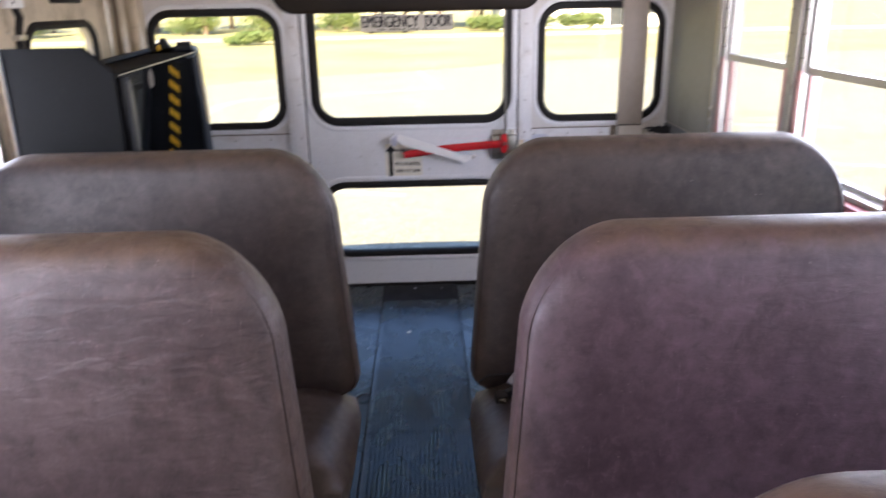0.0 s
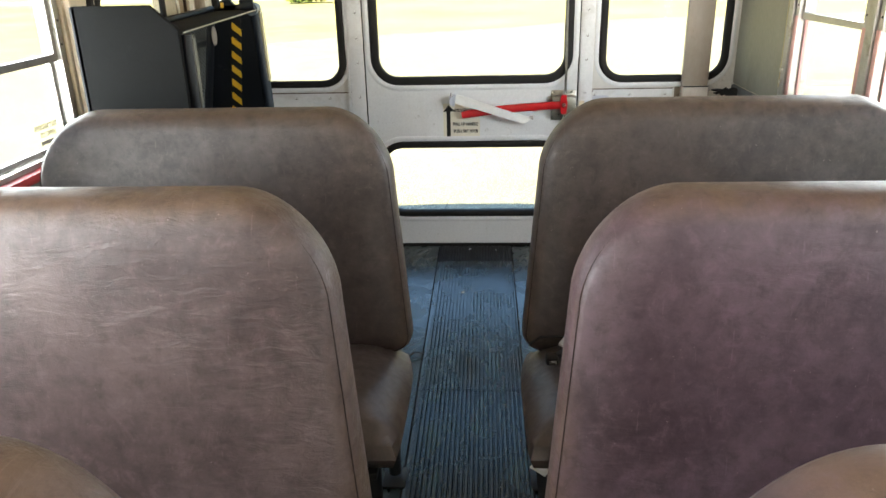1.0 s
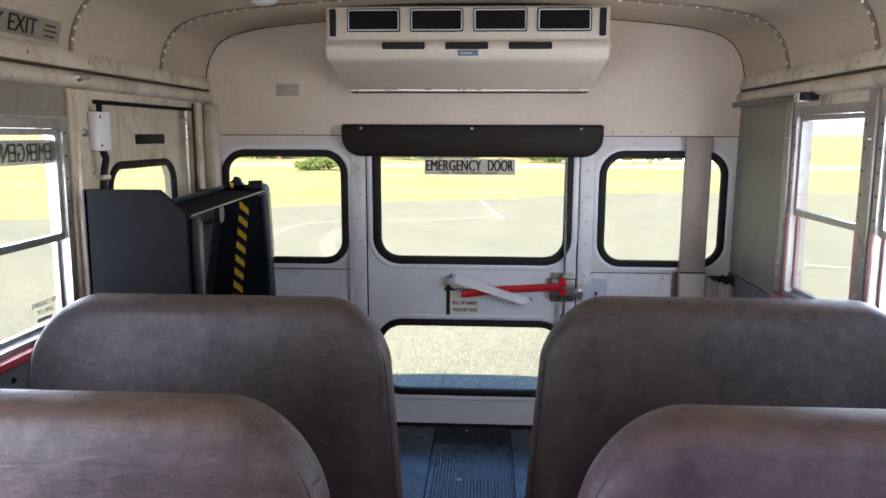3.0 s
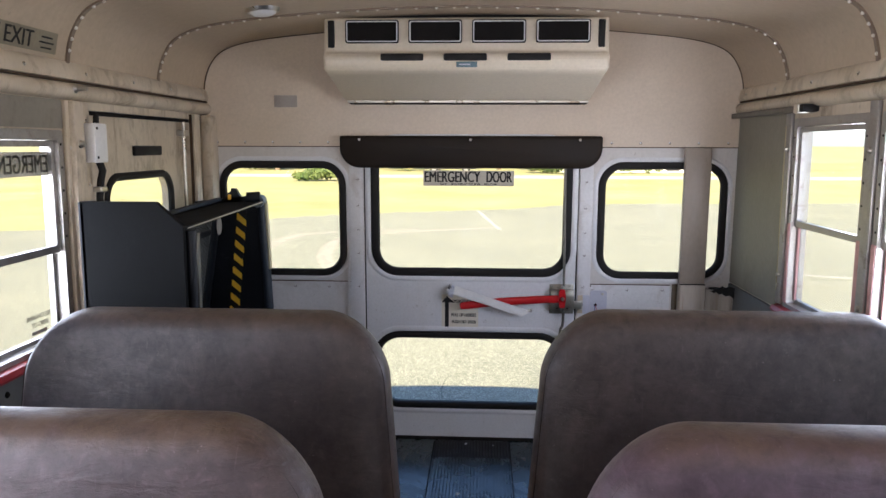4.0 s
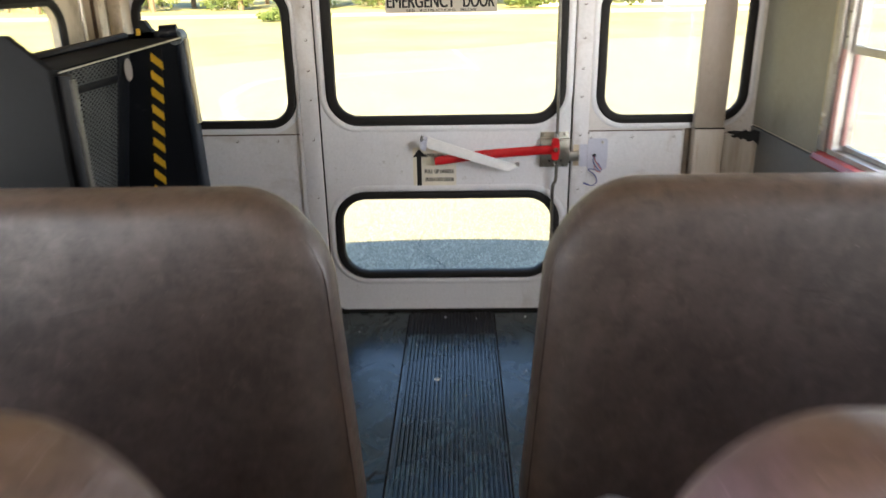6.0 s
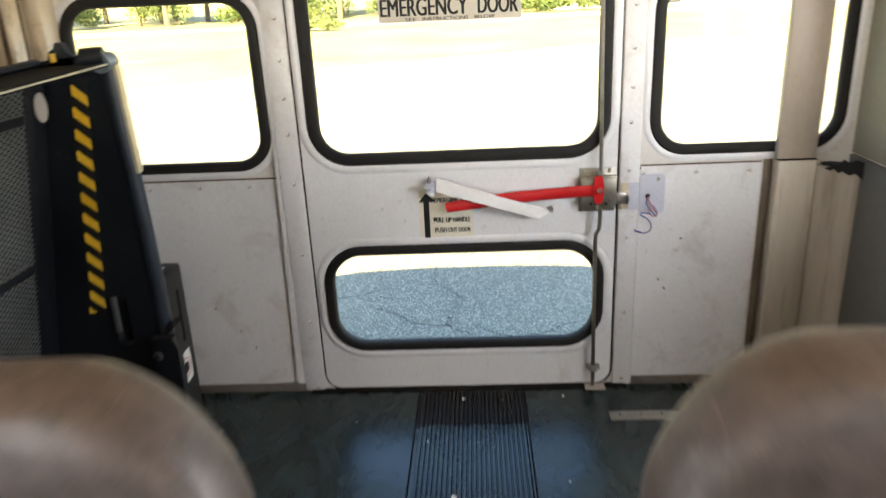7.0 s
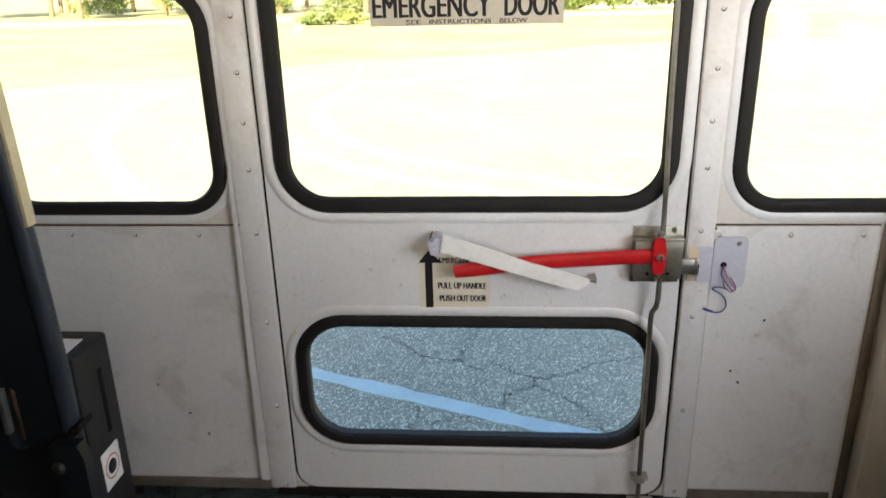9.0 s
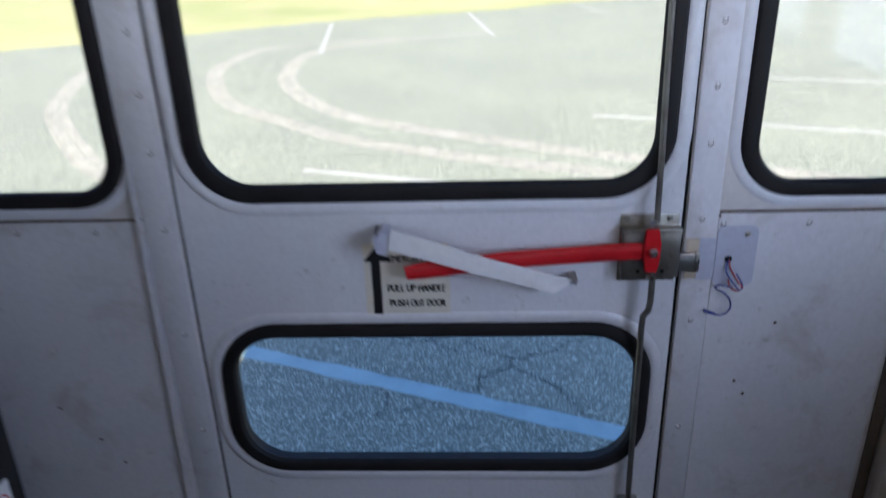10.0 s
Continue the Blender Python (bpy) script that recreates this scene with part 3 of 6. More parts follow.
LEAN["rear"] = REAR_LEAN
# rear wall, with openings for the door and two windows
DOOR_L, DOOR_R, DOOR_T = -0.443, 0.466, 1.40
LW, RW = (-1.082, 0.739, -0.5265, 1.242), (0.552, 0.742, 1.0925, 1.243)


def inset(r, s):
    return (r[0] + s, r[1] + s, r[2] - s, r[3] - s)


wall_outline = [(-1.19, -0.5), (1.19, -0.5), (1.19, 1.5)] + arch(0.02 * OUT)[1:-1] + [(-1.19, 1.5)]
door_hole = rrect(DOOR_L - 0.006, 0.0, DOOR_R + 0.006, DOOR_T, 0.05, 6, (1, 1, 0, 0))
wall_rear = solid("wall_rear", plate(wall_outline, [door_hole, rrect(*inset(LW, 0.006), 0.099), rrect(*inset(RW, 0.006), 0.099)], "y", REAR, REAR + 0.055), PAINT_UPPER, "off-white painted steel rear wall of a bus, scuffed and stained", "wall", "structure", smooth=False)
# the upper header sheet laps over the lower one at a riveted seam
lap = plate([(-1.128, 1.305), (1.128, 1.305), (1.128, 1.5)] + inner[2:-2] + [(-1.128, 1.5)], [], "y", REAR - 0.004, REAR)
part("header_panel", lap, HEADPAINT, wall_rear, "cream header sheet", smooth=False)
bm = bmesh.new()


def rivet(x, y, z, r, h):
    """A painted rivet head in a thin ragged ring of rust."""
    disc((x + 0.0006, y, z - 0.0012), (0, -1, 0), r * 1.18, 0.0005, bm, 9, 1, 0.9)
    disc((x, y, z), (0, -1, 0), r, h, bm, 8)


for k in range(19):
    x = -1.08 + 0.12 * k
    if abs(x) > 0.58:
        rivet(x, REAR - 0.004, 1.322, 0.0042, 0.0024)
for x0, x1 in ((-1.06, -0.52), (0.54, 0.86)):
    for k in range(int((x1 - x0) / 0.15) + 1):
        rivet(x0 + 0.15 * k, REAR - 0.002, 0.694, 0.0045, 0.0028)
for x, heights in ((-0.476, (0.014, 0.248, 0.476, 0.698, 0.845, 0.948, 1.053, 1.166)), (0.5, (0.023, 0.255, 0.5, 0.705, 0.844, 0.942, 1.047, 1.16))):
    for z in heights:
        rivet(x, REAR - 0.006, z, 0.0045, 0.0032)
for p in ((0.66, 0.49), (0.6, 0.36), (-0.77, 0.3), (0.515, 0.735), (0.527, 0.735), (0.532, 0.708), (0.516, 0.5), (0.62, 0.33), (-0.7, 0.22), (-0.66, 0.16)):
    disc((p[0], REAR - 0.002, p[1]), (0, -1, 0), 0.0034, 0.001, bm, 8, 1)
part("rivet_row", bm, [PAINT, RUST], wall_rear, "small painted rivets", kind="stuff")
# lower sheets below the windows, standing a little proud
part("lower_panel", plate(rrect(-1.128, 0.03, -0.513, 0.713, 0.004, 2), [], "y", REAR - 0.002, REAR), PAINT, wall_rear, "lower sheet with a lapped top edge", smooth=False)
part("lower_panel", plate(rrect(0.532, 0.03, 0.872, 0.713, 0.004, 2), [], "y", REAR - 0.002, REAR), PAINT, wall_rear, "lower sheet with a lapped top edge", smooth=False)
for x0, x1, z in ((-1.128, -0.545, 1.3015), (0.56, 1.128, 1.3015), (-1.128, -0.513, 0.7145), (0.532, 0.872, 0.7145)):
    part("open_joint", cube(x0, REAR - 0.0052 if z > 1 else REAR - 0.0025, z - 0.0005, x1, REAR, z + 0.0034), RUST, wall_rear, "dark open sheet joint")
for x0, x1 in ((-0.512, -0.451), (0.474, 0.53)):
    part("door_post", cube(x0, REAR - 0.006, 0.001, x1, REAR, 1.305, 0.002), PAINT, wall_rear, "riveted upright beside the door")
part("folded_seam", prism([(-0.536, 0.03), (-0.514, 0.03), (-0.514, 0.86), (-0.521, 0.83), (-0.536, 0.1)], REAR - 0.012, REAR - 0.0062, "y"), PAINT, wall_rear)
for x0, x1 in ((-1.12, -0.515), (0.533, 0.868)):
    part("kick_strip", cube(x0, REAR - 0.01, 0.0, x1, REAR - 0.0025, 0.028, 0.002), BASEB, wall_rear, "stained grey kick strip")
part("sill_plate", cube(DOOR_L - 0.05, REAR - 0.03, 0.0, DOOR_R + 0.05, REAR + 0.05, 0.004, 0.001), GAP, wall_rear, "dark door sill")


def gasket(rect, r, half, depth, parent, name="window_frame"):
    part(name, ring(rrect(*inset(rect, half), r - half, 10), "y", depth, half, 0.011), RUBBER, parent, "black rubber gasket")
    part("rim", ring(rrect(*inset(rect, -0.009), r + 0.009, 10), "y", depth + 0.001, 0.011, 0.004), DOORP, parent, "stamped painted lip")


def pane(rect, r, depth, parent, plane="y"):
    ob = part("pane", plate(rrect(*rect, r, 8), [], plane, depth, depth + 0.004), GLASS, parent, "clear window glass", smooth=False)
    ob.visible_shadow = False
    return ob


for nm, rect in (("window_1", LW), ("window_2", RW)):
    win = thing(nm, ((rect[0] + rect[2]) / 2, REAR, rect[1]), "fixed rear window with rounded corners and black rubber gasket", "window", kind="structure")
    gasket(rect, 0.105, 0.016, REAR, win)
    part("channel", plate(rrect(*inset(rect, 0.0065), 0.0985, 9), [rrect(*inset(rect, 0.027), 0.078, 9)], "y", REAR + 0.002, REAR + 0.022), RUBBER, win, "black rubber glazing channel")
    pane(inset(rect, 0.02), 0.085, REAR + 0.014, win)

# side walls
LEAN["rear"] = 0.0
WIN_L = [(2.243 - 0.573 * k - 0.52, 2.243 - 0.573 * k) for k in range(13)]
WIN_R = [(2.305 - 0.573 * k, 2.305 - 0.573 * k + 0.515) for k in range(14)]
SILL, HEAD_L, HEAD_R = 0.745, 1.35, 1.405
LIFT_DOOR = (2.372, 0.03, 3.182, 1.412)


def side_outline():
    return [(FRONT, -0.5), (REAR + 0.05, -0.5), (REAR + 0.05, 1.52), (FRONT, 1.52)]


holes = [rrect(a, SILL, b, HEAD_L, 0.012, 3) for a, b in WIN_L] + [rrect(LIFT_DOOR[0], LIFT_DOOR[1], LIFT_DOOR[2], LIFT_DOOR[3], 0.01, 2)]
wall_left = solid("wall_left", plate(side_outline(), holes, "x", -W, -W - 0.055), PAINT_WORN, "cream-painted bus side wall, rust-stained along the seams", "wall", "structure", smooth=False)
holes = [rrect(a, SILL, b, HEAD_R, 0.012, 3) for a, b in WIN_R]
wall_right = solid("wall_right", plate(side_outline(), holes, "x", W, W + 0.055), PAINT_WORN, "cream-painted bus side wall with worn window posts", "wall", "structure", smooth=False)
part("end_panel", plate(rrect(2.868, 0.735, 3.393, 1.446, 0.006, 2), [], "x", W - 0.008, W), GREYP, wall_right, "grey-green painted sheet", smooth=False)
part("lower_liner", plate(rrect(FRONT + 0.1, 0.03, 3.393, 0.728, 0.006, 2), [], "x", W - 0.012, W), KICK, wall_right, "slate-grey lower liner", smooth=False)
part("lower_liner", plate(rrect(FRONT + 0.1, 0.03, 2.36, 0.728, 0.006, 2), [], "x", -W + 0.012, -W), KICK, wall_left, "slate-grey lower liner", smooth=False)
solid("wall_front", plate([(-1.18, -0.5), (1.18, -0.5), (1.18, 1.5)] + inner[1:-1] + [(-1.18, 1.5)], [rrect(-1.0, 0.55, 1.0, 1.5, 0.1)], "y", FRONT, FRONT - 0.05), PAINT, "plain front end of the bus with its windscreen opening", "wall", "structure", smooth=False)

# cove mouldings above the windows, both sides
for s, side in ((-1, "left"), (1, "right")):
    up = [(s * (W - 0.001), 1.492), (s * (W - 0.016), 1.494), (s * (W - 0.02), 1.503), (s * (W - 0.013), 1.535), (s * (W - 0.001), 1.545)]
    low = [(s * (W - 0.001), 1.436)] + [(s * (W - 0.003 - 0.026 * math.sin(t)), 1.461 - 0.024 * math.cos(t)) for t in [math.pi * j / 8 for j in range(9)]] + [(s * (W - 0.001), 1.486)]
    trim = thing("trim", (s * W, 0, 1.436), "cream-painted metal cove moulding with a dark open joint", "moulding", kind="structure")
    part("upper_lip", prism(up, FRONT, REAR - 0.006, "y"), PAINT_WORN, trim)
    part("open_joint", prism([(s * (W - 0.001), 1.4862), (s * (W - 0.014), 1.4862), (s * (W - 0.014), 1.4918), (s * (W - 0.001), 1.4918)], FRONT, REAR - 0.014, "y"), RUST, trim, "rusty open joint")
    part("half_round", prism(low, FRONT, REAR - 0.012, "y"), PAINT_WORN, trim)
    bm = bmesh.new()
    for k in range(14):
        disc((s * (W - 0.018), 3.28 - 0.305 * k, 1.515), (-s, 0, 0.2), 0.006, 0.004, bm, 8)
    part("screw_row", bm, STEEL, trim, "steel screws", kind="stuff")
    sill = thing("window_sill", (s * W, 1.0, 0.71), "dark red painted steel sill rail under the side windows", "window sill", kind="structure")
    y_end = 2.36 if s < 0 else 2.86
    part("rail", prism([(s * (W - 0.001), 0.73), (s * (W - 0.03), 0.728), (s * (W - 0.033), 0.735), (s * (W - 0.026), 0.748), (s * (W - 0.001), 0.752)], FRONT + 0.1, y_end, "y"), REDSILL, sill)
    bm = bmesh.new()
    for k in range(11):
        disc((s * (W - 0.012), y_end - 0.16 - 0.3 * k, 0.69), (-s, 0, 0), 0.009, 0.005, bm, 8)
    part("bolt_row", bm, GAP, sill, "dark bolts", kind="stuff")


def side_window(nm, s, a, b, head, mid):
    """A split-sash bus window: aluminium frame, fixed lower light, sliding upper sash with latches."""
    win = thing(nm, (s * (W + 0.02), (a + b) / 2, SILL), "split-sash side window in a dull aluminium frame", "window", kind="structure")
    d0, d1 = s * (W - 0.004), s * (W + 0.05)
    part("window_frame", plate(rrect(a + 0.001, SILL + 0.001, b - 0.001, head - 0.001, 0.011, 3), [rrect(a + 0.026, SILL + 0.02, b - 0.026, head - 0.028, 0.012, 4)], "x", d0, d1), ALU, win, "dull aluminium frame", smooth=False)
    part("upper_sash", plate(rrect(a + 0.027, mid - 0.014, b - 0.027, head - 0.03, 0.008, 3), [rrect(a + 0.043, mid + 0.006, b - 0.043, head - 0.046, 0.008, 3)], "x", s * (W + 0.008), s * (W + 0.024)), ALU, win, "sliding sash frame", smooth=False)
    part("lower_sash", plate(rrect(a + 0.027, SILL + 0.022, b - 0.027, mid + 0.002, 0.008, 3), [rrect(a + 0.04, SILL + 0.034, b - 0.04, mid - 0.012, 0.008, 3)], "x", s * (W + 0.026), s * (W + 0.04)), ALU, win, smooth=False)
    for y in (a + 0.12, b - 0.1):
        part("latch", box(bmesh.new(), min(s * (W - 0.002), s * (W + 0.01)), y - 0.028, head - 0.029, max(s * (W - 0.002), s * (W + 0.01)), y + 0.028, head - 0.01, 0.002), RUBBER, win, "dark plastic latch")
    if s > 0:
        for y0, y1 in ((a + 0.002, a + 0.024), (b - 0.024, b - 0.002)):
            part("jamb_strip", cube(W - 0.0075, y0, SILL + 0.022, W - 0.0045, y1, mid - 0.004, 0.001), PALERED, win, "pale red jamb strip")
        for y0, y1 in ((a + 0.0285, a + 0.039), (b - 0.039, b - 0.0285)):
            part("jamb_strip", cube(W + 0.018, y0, SILL + 0.036, W + 0.0255, y1, mid - 0.015, 0.001), PALERED, win, "pale red jamb strip")
    bm = bmesh.new()
    for y in (a + 0.014, b - 0.014):
        for k in range(5):
            disc((d0, y, mid + 0.03 + 0.065 * k), (-s, 0, 0), 0.004, 0.002, bm, 7)
    part("stop_row", bm, GAP, win, "dark sash stops", kind="stuff")
    for z0, z1, dd in ((mid, head - 0.04, 0.016), (SILL + 0.03, mid - 0.006, 0.032)):
        ob = part("pane", plate(rrect(a + 0.036, z0, b - 0.036, z1, 0.006, 2), [], "x", s * (W + dd), s * (W + dd + 0.003)), GLASS, win, "clear window glass", smooth=False)
        ob.visible_shadow = False
    # post cover between this window and the next
    y0 = b + 0.004
    y1 = b + 0.05
    part("post_cover", box(bmesh.new(), min(s * (W - 0.014), s * W - s * 0.0005), y0, SILL + 0.01, max(s * (W - 0.014), s * W - s * 0.0005), y1, 1.435, 0.004), ALU if s > 0 else PAINT_WORN, win, "worn post cover")
    for z in (0.86, 1.30):
        part("post_screw", disc((s * (W - 0.014), (y0 + y1) / 2, z), (-s, 0, 0), 0.011, 0.007), STEEL, win, "bright screw head")


no = 3
for a, b in WIN_L[:6]:
    side_window("window_%d" % no, -1, a, b, HEAD_L, 1.02)
    no += 1
for a, b in WIN_R[:7]:
    side_window("window_%d" % no, 1, a, b, HEAD_R, 1.05)
    no += 1
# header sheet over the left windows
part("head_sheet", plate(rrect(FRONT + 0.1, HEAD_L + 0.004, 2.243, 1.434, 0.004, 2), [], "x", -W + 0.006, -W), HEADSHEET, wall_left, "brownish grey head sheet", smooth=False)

# ---- emergency door ----
LEAN["rear"] = REAR_LEAN
door = thing("door_1", (0.015, REAR, 0.0), "white-painted rear emergency door with two windows, shut", "door", kind="structure")
DW, DL = (-0.419, 0.744, 0.4435, 1.335), (-0.417, 0.139, 0.437, 0.495)
part("panel", plate(rrect(DOOR_L, 0.006, DOOR_R, DOOR_T - 0.006, 0.05, 6, (1, 1, 0, 0)), [rrect(*inset(DW, 0.006), 0.112), rrect(*inset(DL, 0.006), 0.116)], "y", REAR - 0.002, REAR + 0.04), DOORP, door, smooth=False)
part("edge_seal", ring(rrect(DOOR_L - 0.003, 0.003, DOOR_R + 0.003, DOOR_T, 0.052, 6, (1, 1, 0, 0)), "y", REAR + 0.006, 0.0045, 0.006), GAP, door, "dark rubber door seal")
for rect, r in ((DW, 0.118), (DL, 0.122)):
    half = 0.019 if rect is DW else 0.0155
    part("window_frame", ring(rrect(*inset(rect, half), r - half, 10), "y", REAR - 0.002, half, 0.012), RUBBER, door, "black rubber gasket")
    part("rim", ring(rrect(*inset(rect, -0.012), r + 0.012, 10), "y", REAR - 0.001, 0.013, 0.005), DOORP, door, "stamped painted lip")
    part("channel", plate(rrect(*inset(rect, 0.0065), r - 0.0065, 9), [rrect(*inset(rect, 0.03), r - 0.03, 9)], "y", REAR, REAR + 0.021), RUBBER, door, "black rubber glazing channel")
    ob = part("pane", plate(rrect(*inset(rect, 0.02), r - 0.02, 8), [], "y", REAR + 0.014, REAR + 0.018), GLASS, door, "clear window glass", smooth=False)
    ob.visible_shadow = False
# latch
F = REAR - 0.002
bm = cube(0.357, F - 0.004, 0.584, 0.461, F, 0.715, 0.0015)
box(bm, 0.359, F - 0.028, 0.6, 0.462, F - 0.0035, 0.693, 0.003)
box(bm, 0.356, F - 0.03, 0.687, 0.463, F - 0.004, 0.694, 0.0015)
for x in (0.368, 0.445):
    for z in (0.591, 0.706):
        disc((x, F - 0.004, z), (0, -1, 0), 0.0065, 0.006, bm, 8)
latch = part("latch_plate", bm, LATCHM, door, "worn plated steel latch")
for x in (0.389, 0.432):
    part("screw_hole", disc((x, F - 0.028, 0.613), (0, -1, 0), 0.004, 0.0006, dome=0.9), GAP, latch, "dark hole")
part("bolt", box(cube(0.455, F - 0.022, 0.609, 0.497, F - 0.008, 0.643, 0.002), 0.49, F - 0.024, 0.607, 0.499, F - 0.007, 0.645, 0.002), STEEL, latch)
part("striker", cube(0.478, F - 0.008, 0.588, 0.500, F - 0.005, 0.668, 0.001), PAINT_WORN, latch, "painted striker plate")
bm = tube([(0.42, F - 0.034, 0.656), (0.33, F - 0.034, 0.653), (0.15, F - 0.034, 0.641), (0.0, F - 0.034, 0.622), (-0.03, F - 0.034, 0.617)], 0.0165, n=12, flat=0.42)
for v in bm.verts:
    if v.co.x < -0.02:
        v.co.z = 0.617 + (v.co.z - 0.617) * 0.82
part("door_handle", bm, RED, door, "long red lever handle")
bm = plate([(0.397, 0.618), (0.419, 0.618), (0.423, 0.645), (0.423, 0.672), (0.418, 0.7), (0.396, 0.7), (0.392, 0.672), (0.393, 0.645)], [], "y", F - 0.037, F - 0.045)
bmesh.ops.bevel(bm, geom=[e for e in bm.edges if len(e.link_faces) == 2 and e.calc_face_angle(0) > 1.0], offset=0.002, segments=2, affect="EDGES")
part("hub", disc((0.409, F - 0.045, 0.658), (0, -1, 0), 0.0125, 0.005, bm, 12), RED, door, "red cross lever with pivot")
part("pivot_nut", disc((0.409, F - 0.05, 0.658), (0, -1, 0), 0.0085, 0.008), STEEL, door)
for z in (0.607, 0.708):
    part("rod_nut", disc((0.409, F - 0.038, z), (0, -1, 0), 0.008, 0.008), STEEL, door)
part("upper_rod", tube([(0.415, F - 0.03, 0.705), (0.415, F - 0.024, 0.8), (0.412, F - 0.018, 1.0), (0.408, F - 0.016, 1.33)], 0.0055), RODM, door, "thin steel locking rod")
part("lower_rod", tube([(0.415, F - 0.034, 0.60), (0.415, F - 0.034, 0.555), (0.413, F - 0.032, 0.535), (0.405, F - 0.03, 0.522), (0.404, F - 0.03, 0.5), (0.406, F - 0.026, 0.3), (0.409, F - 0.022, 0.008)], 0.006), RODM, door, "thin steel locking rod")
bm = cube(0.389, F - 0.028, 0.068, 0.43, F, 0.076, 0.001)
box(bm, 0.397, F - 0.03, 0.06, 0.421, F - 0.012, 0.084, 0.003)
part("rod_guide", bm, ALU, door, "small rod guide")
bm = cube(0.384, F - 0.045, 0.004, 0.447, F - 0.008, 0.008, 0.001)
for x in (0.392, 0.439):
    disc((x, F - 0.026, 0.008), (0, 0, 1), 0.005, 0.004, bm, 8)
part("floor_keeper", bm, PLAQUE, door, "scuffed floor keeper")
# loose white guard strip across the handle
bm = plate([(-0.057, 0.672), (0.09, 0.628), (0.238, 0.579), (0.254, 0.587), (0.274, 0.601), (0.12, 0.654), (-0.05, 0.712), (-0.054, 0.695)], [], "y", F - 0.06, F - 0.0565)
for v in bm.verts:
    v.co.y += 0.02 * (v.co.x - 0.05) ** 2 / 0.05
part("guard_strip", bm, WHITEPL, door, "thin white plastic strip slanting over the handle", smooth=False)
bm = plate([(-0.08, 0.664), (-0.062, 0.658), (-0.056, 0.7), (-0.069, 0.704), (-0.074, 0.692), (-0.083, 0.696)], [], "y", F - 0.05, F - 0.001)
disc((-0.071, F - 0.05, 0.68), (0, -1, 0), 0.004, 0.003, bm, 8)
br = part("strip_bracket", bm, GREYPLATE, door, "torn grey bracket", smooth=False)
part("wire_end", tube([(-0.082, F - 0.03, 0.69), (-0.078, F - 0.04, 0.705), (-0.074, F - 0.045, 0.716)], 0.0012, n=5), GAP, br)
part("strip_bracket", plate([(0.264, 0.601), (0.28, 0.605), (0.277, 0.595), (0.272, 0.598)], [], "y", F - 0.046, F - 0.001), ALU, door, "torn grey bracket", smooth=False)

# instruction decal
decal = thing("door_decal", (0.0, REAR - 0.0026, 0.51), "cream instruction decal with a black upward arrow on the door", "decal")
part("backing", plate(rrect(-0.112, 0.505, 0.048, 0.662, 0.004, 2), [], "y", F - 0.0012, F - 0.0004), DECALBG, decal, smooth=False)
part("arrow", plate([(-0.098, 0.511), (-0.081, 0.511), (-0.081, 0.627), (-0.058, 0.627), (-0.0895, 0.656), (-0.112, 0.627), (-0.098, 0.627)], [], "y", F - 0.002, F - 0.0013), INK, decal, "black arrow", smooth=False)
words("PULL UP HANDLE", -0.069, 0.564, 0.04, 0.579, "y", F - 0.002, decal, INK, bold=0.05)
words("PUSH OUT DOOR", -0.066, 0.533, 0.04, 0.5475, "y", F - 0.002, decal, INK, bold=0.05)
words("EMERGENCY", -0.065, 0.626, 0.02, 0.64, "y", F - 0.002, decal, INK)

# sign on the door's glass
sign = thing("door_sign", (0.0, REAR + 0.012, 1.14), "tan sticker with black lettering across the top of the door window", "sign")
part("backing", plate(rrect(-0.193, 1.137, 0.196, 1.203, 0.002, 2), [], "y", REAR + 0.0125, REAR + 0.0135), SIGNBG, sign, smooth=False)
words("EMERGENCY  DOOR", -0.186, 1.153, 0.189, 1.199, "y", REAR + 0.0118, sign, INK)
words("SEE   INSTRUCTIONS   BELOW", -0.12, 1.14, 0.125, 1.149, "y", REAR + 0.0118, sign, INK)

# brown pad over the door
pad = thing("header_pad", (0.008, REAR - 0.006, 1.217), "dark brown vinyl pad screwed above the emergency door", "head pad")
outl = rrect(-0.545, 1.214, 0.56, 1.349, 0.085, 9, (1, 1, 0.12, 0.12))
bm = bmesh.new()
layers = []
for s, d in ((0.0, 0.0), (0.0, 0.022), (0.004, 0.03), (0.012, 0.035)):
    lp = rrect(-0.545 + s, 1.214 + s, 0.56 - s, 1.349 - s, 0.085, 9, (1, 1, 0.12, 0.12))
    layers.append([bm.verts.new((u, REAR - 0.005 - d, v)) for u, v in lp])
for a, b in zip(layers, layers[1:]):
    for j in range(len(a)):
        bm.faces.new((a[j], a[(j + 1) % len(a)], b[(j + 1) % len(a)], b[j]))
bm.faces.new(layers[-1])
bm.faces.new(layers[0])
part("cushion", bm, BROWNPAD, pad)
for x in (-0.46, 0.01, 0.465):
    part("screw", disc((x, REAR - 0.04, 1.333), (0, -1, 0), 0.006, 0.003), STEEL, pad, "small bright screw")

# blank plaque on the header
solid("wall_plaque", cube(-0.826, REAR - 0.008, 1.468, -0.728, REAR - 0.0045, 1.517, 0.001), PLAQUE, "small blank taupe metal plate on the header", "plate")

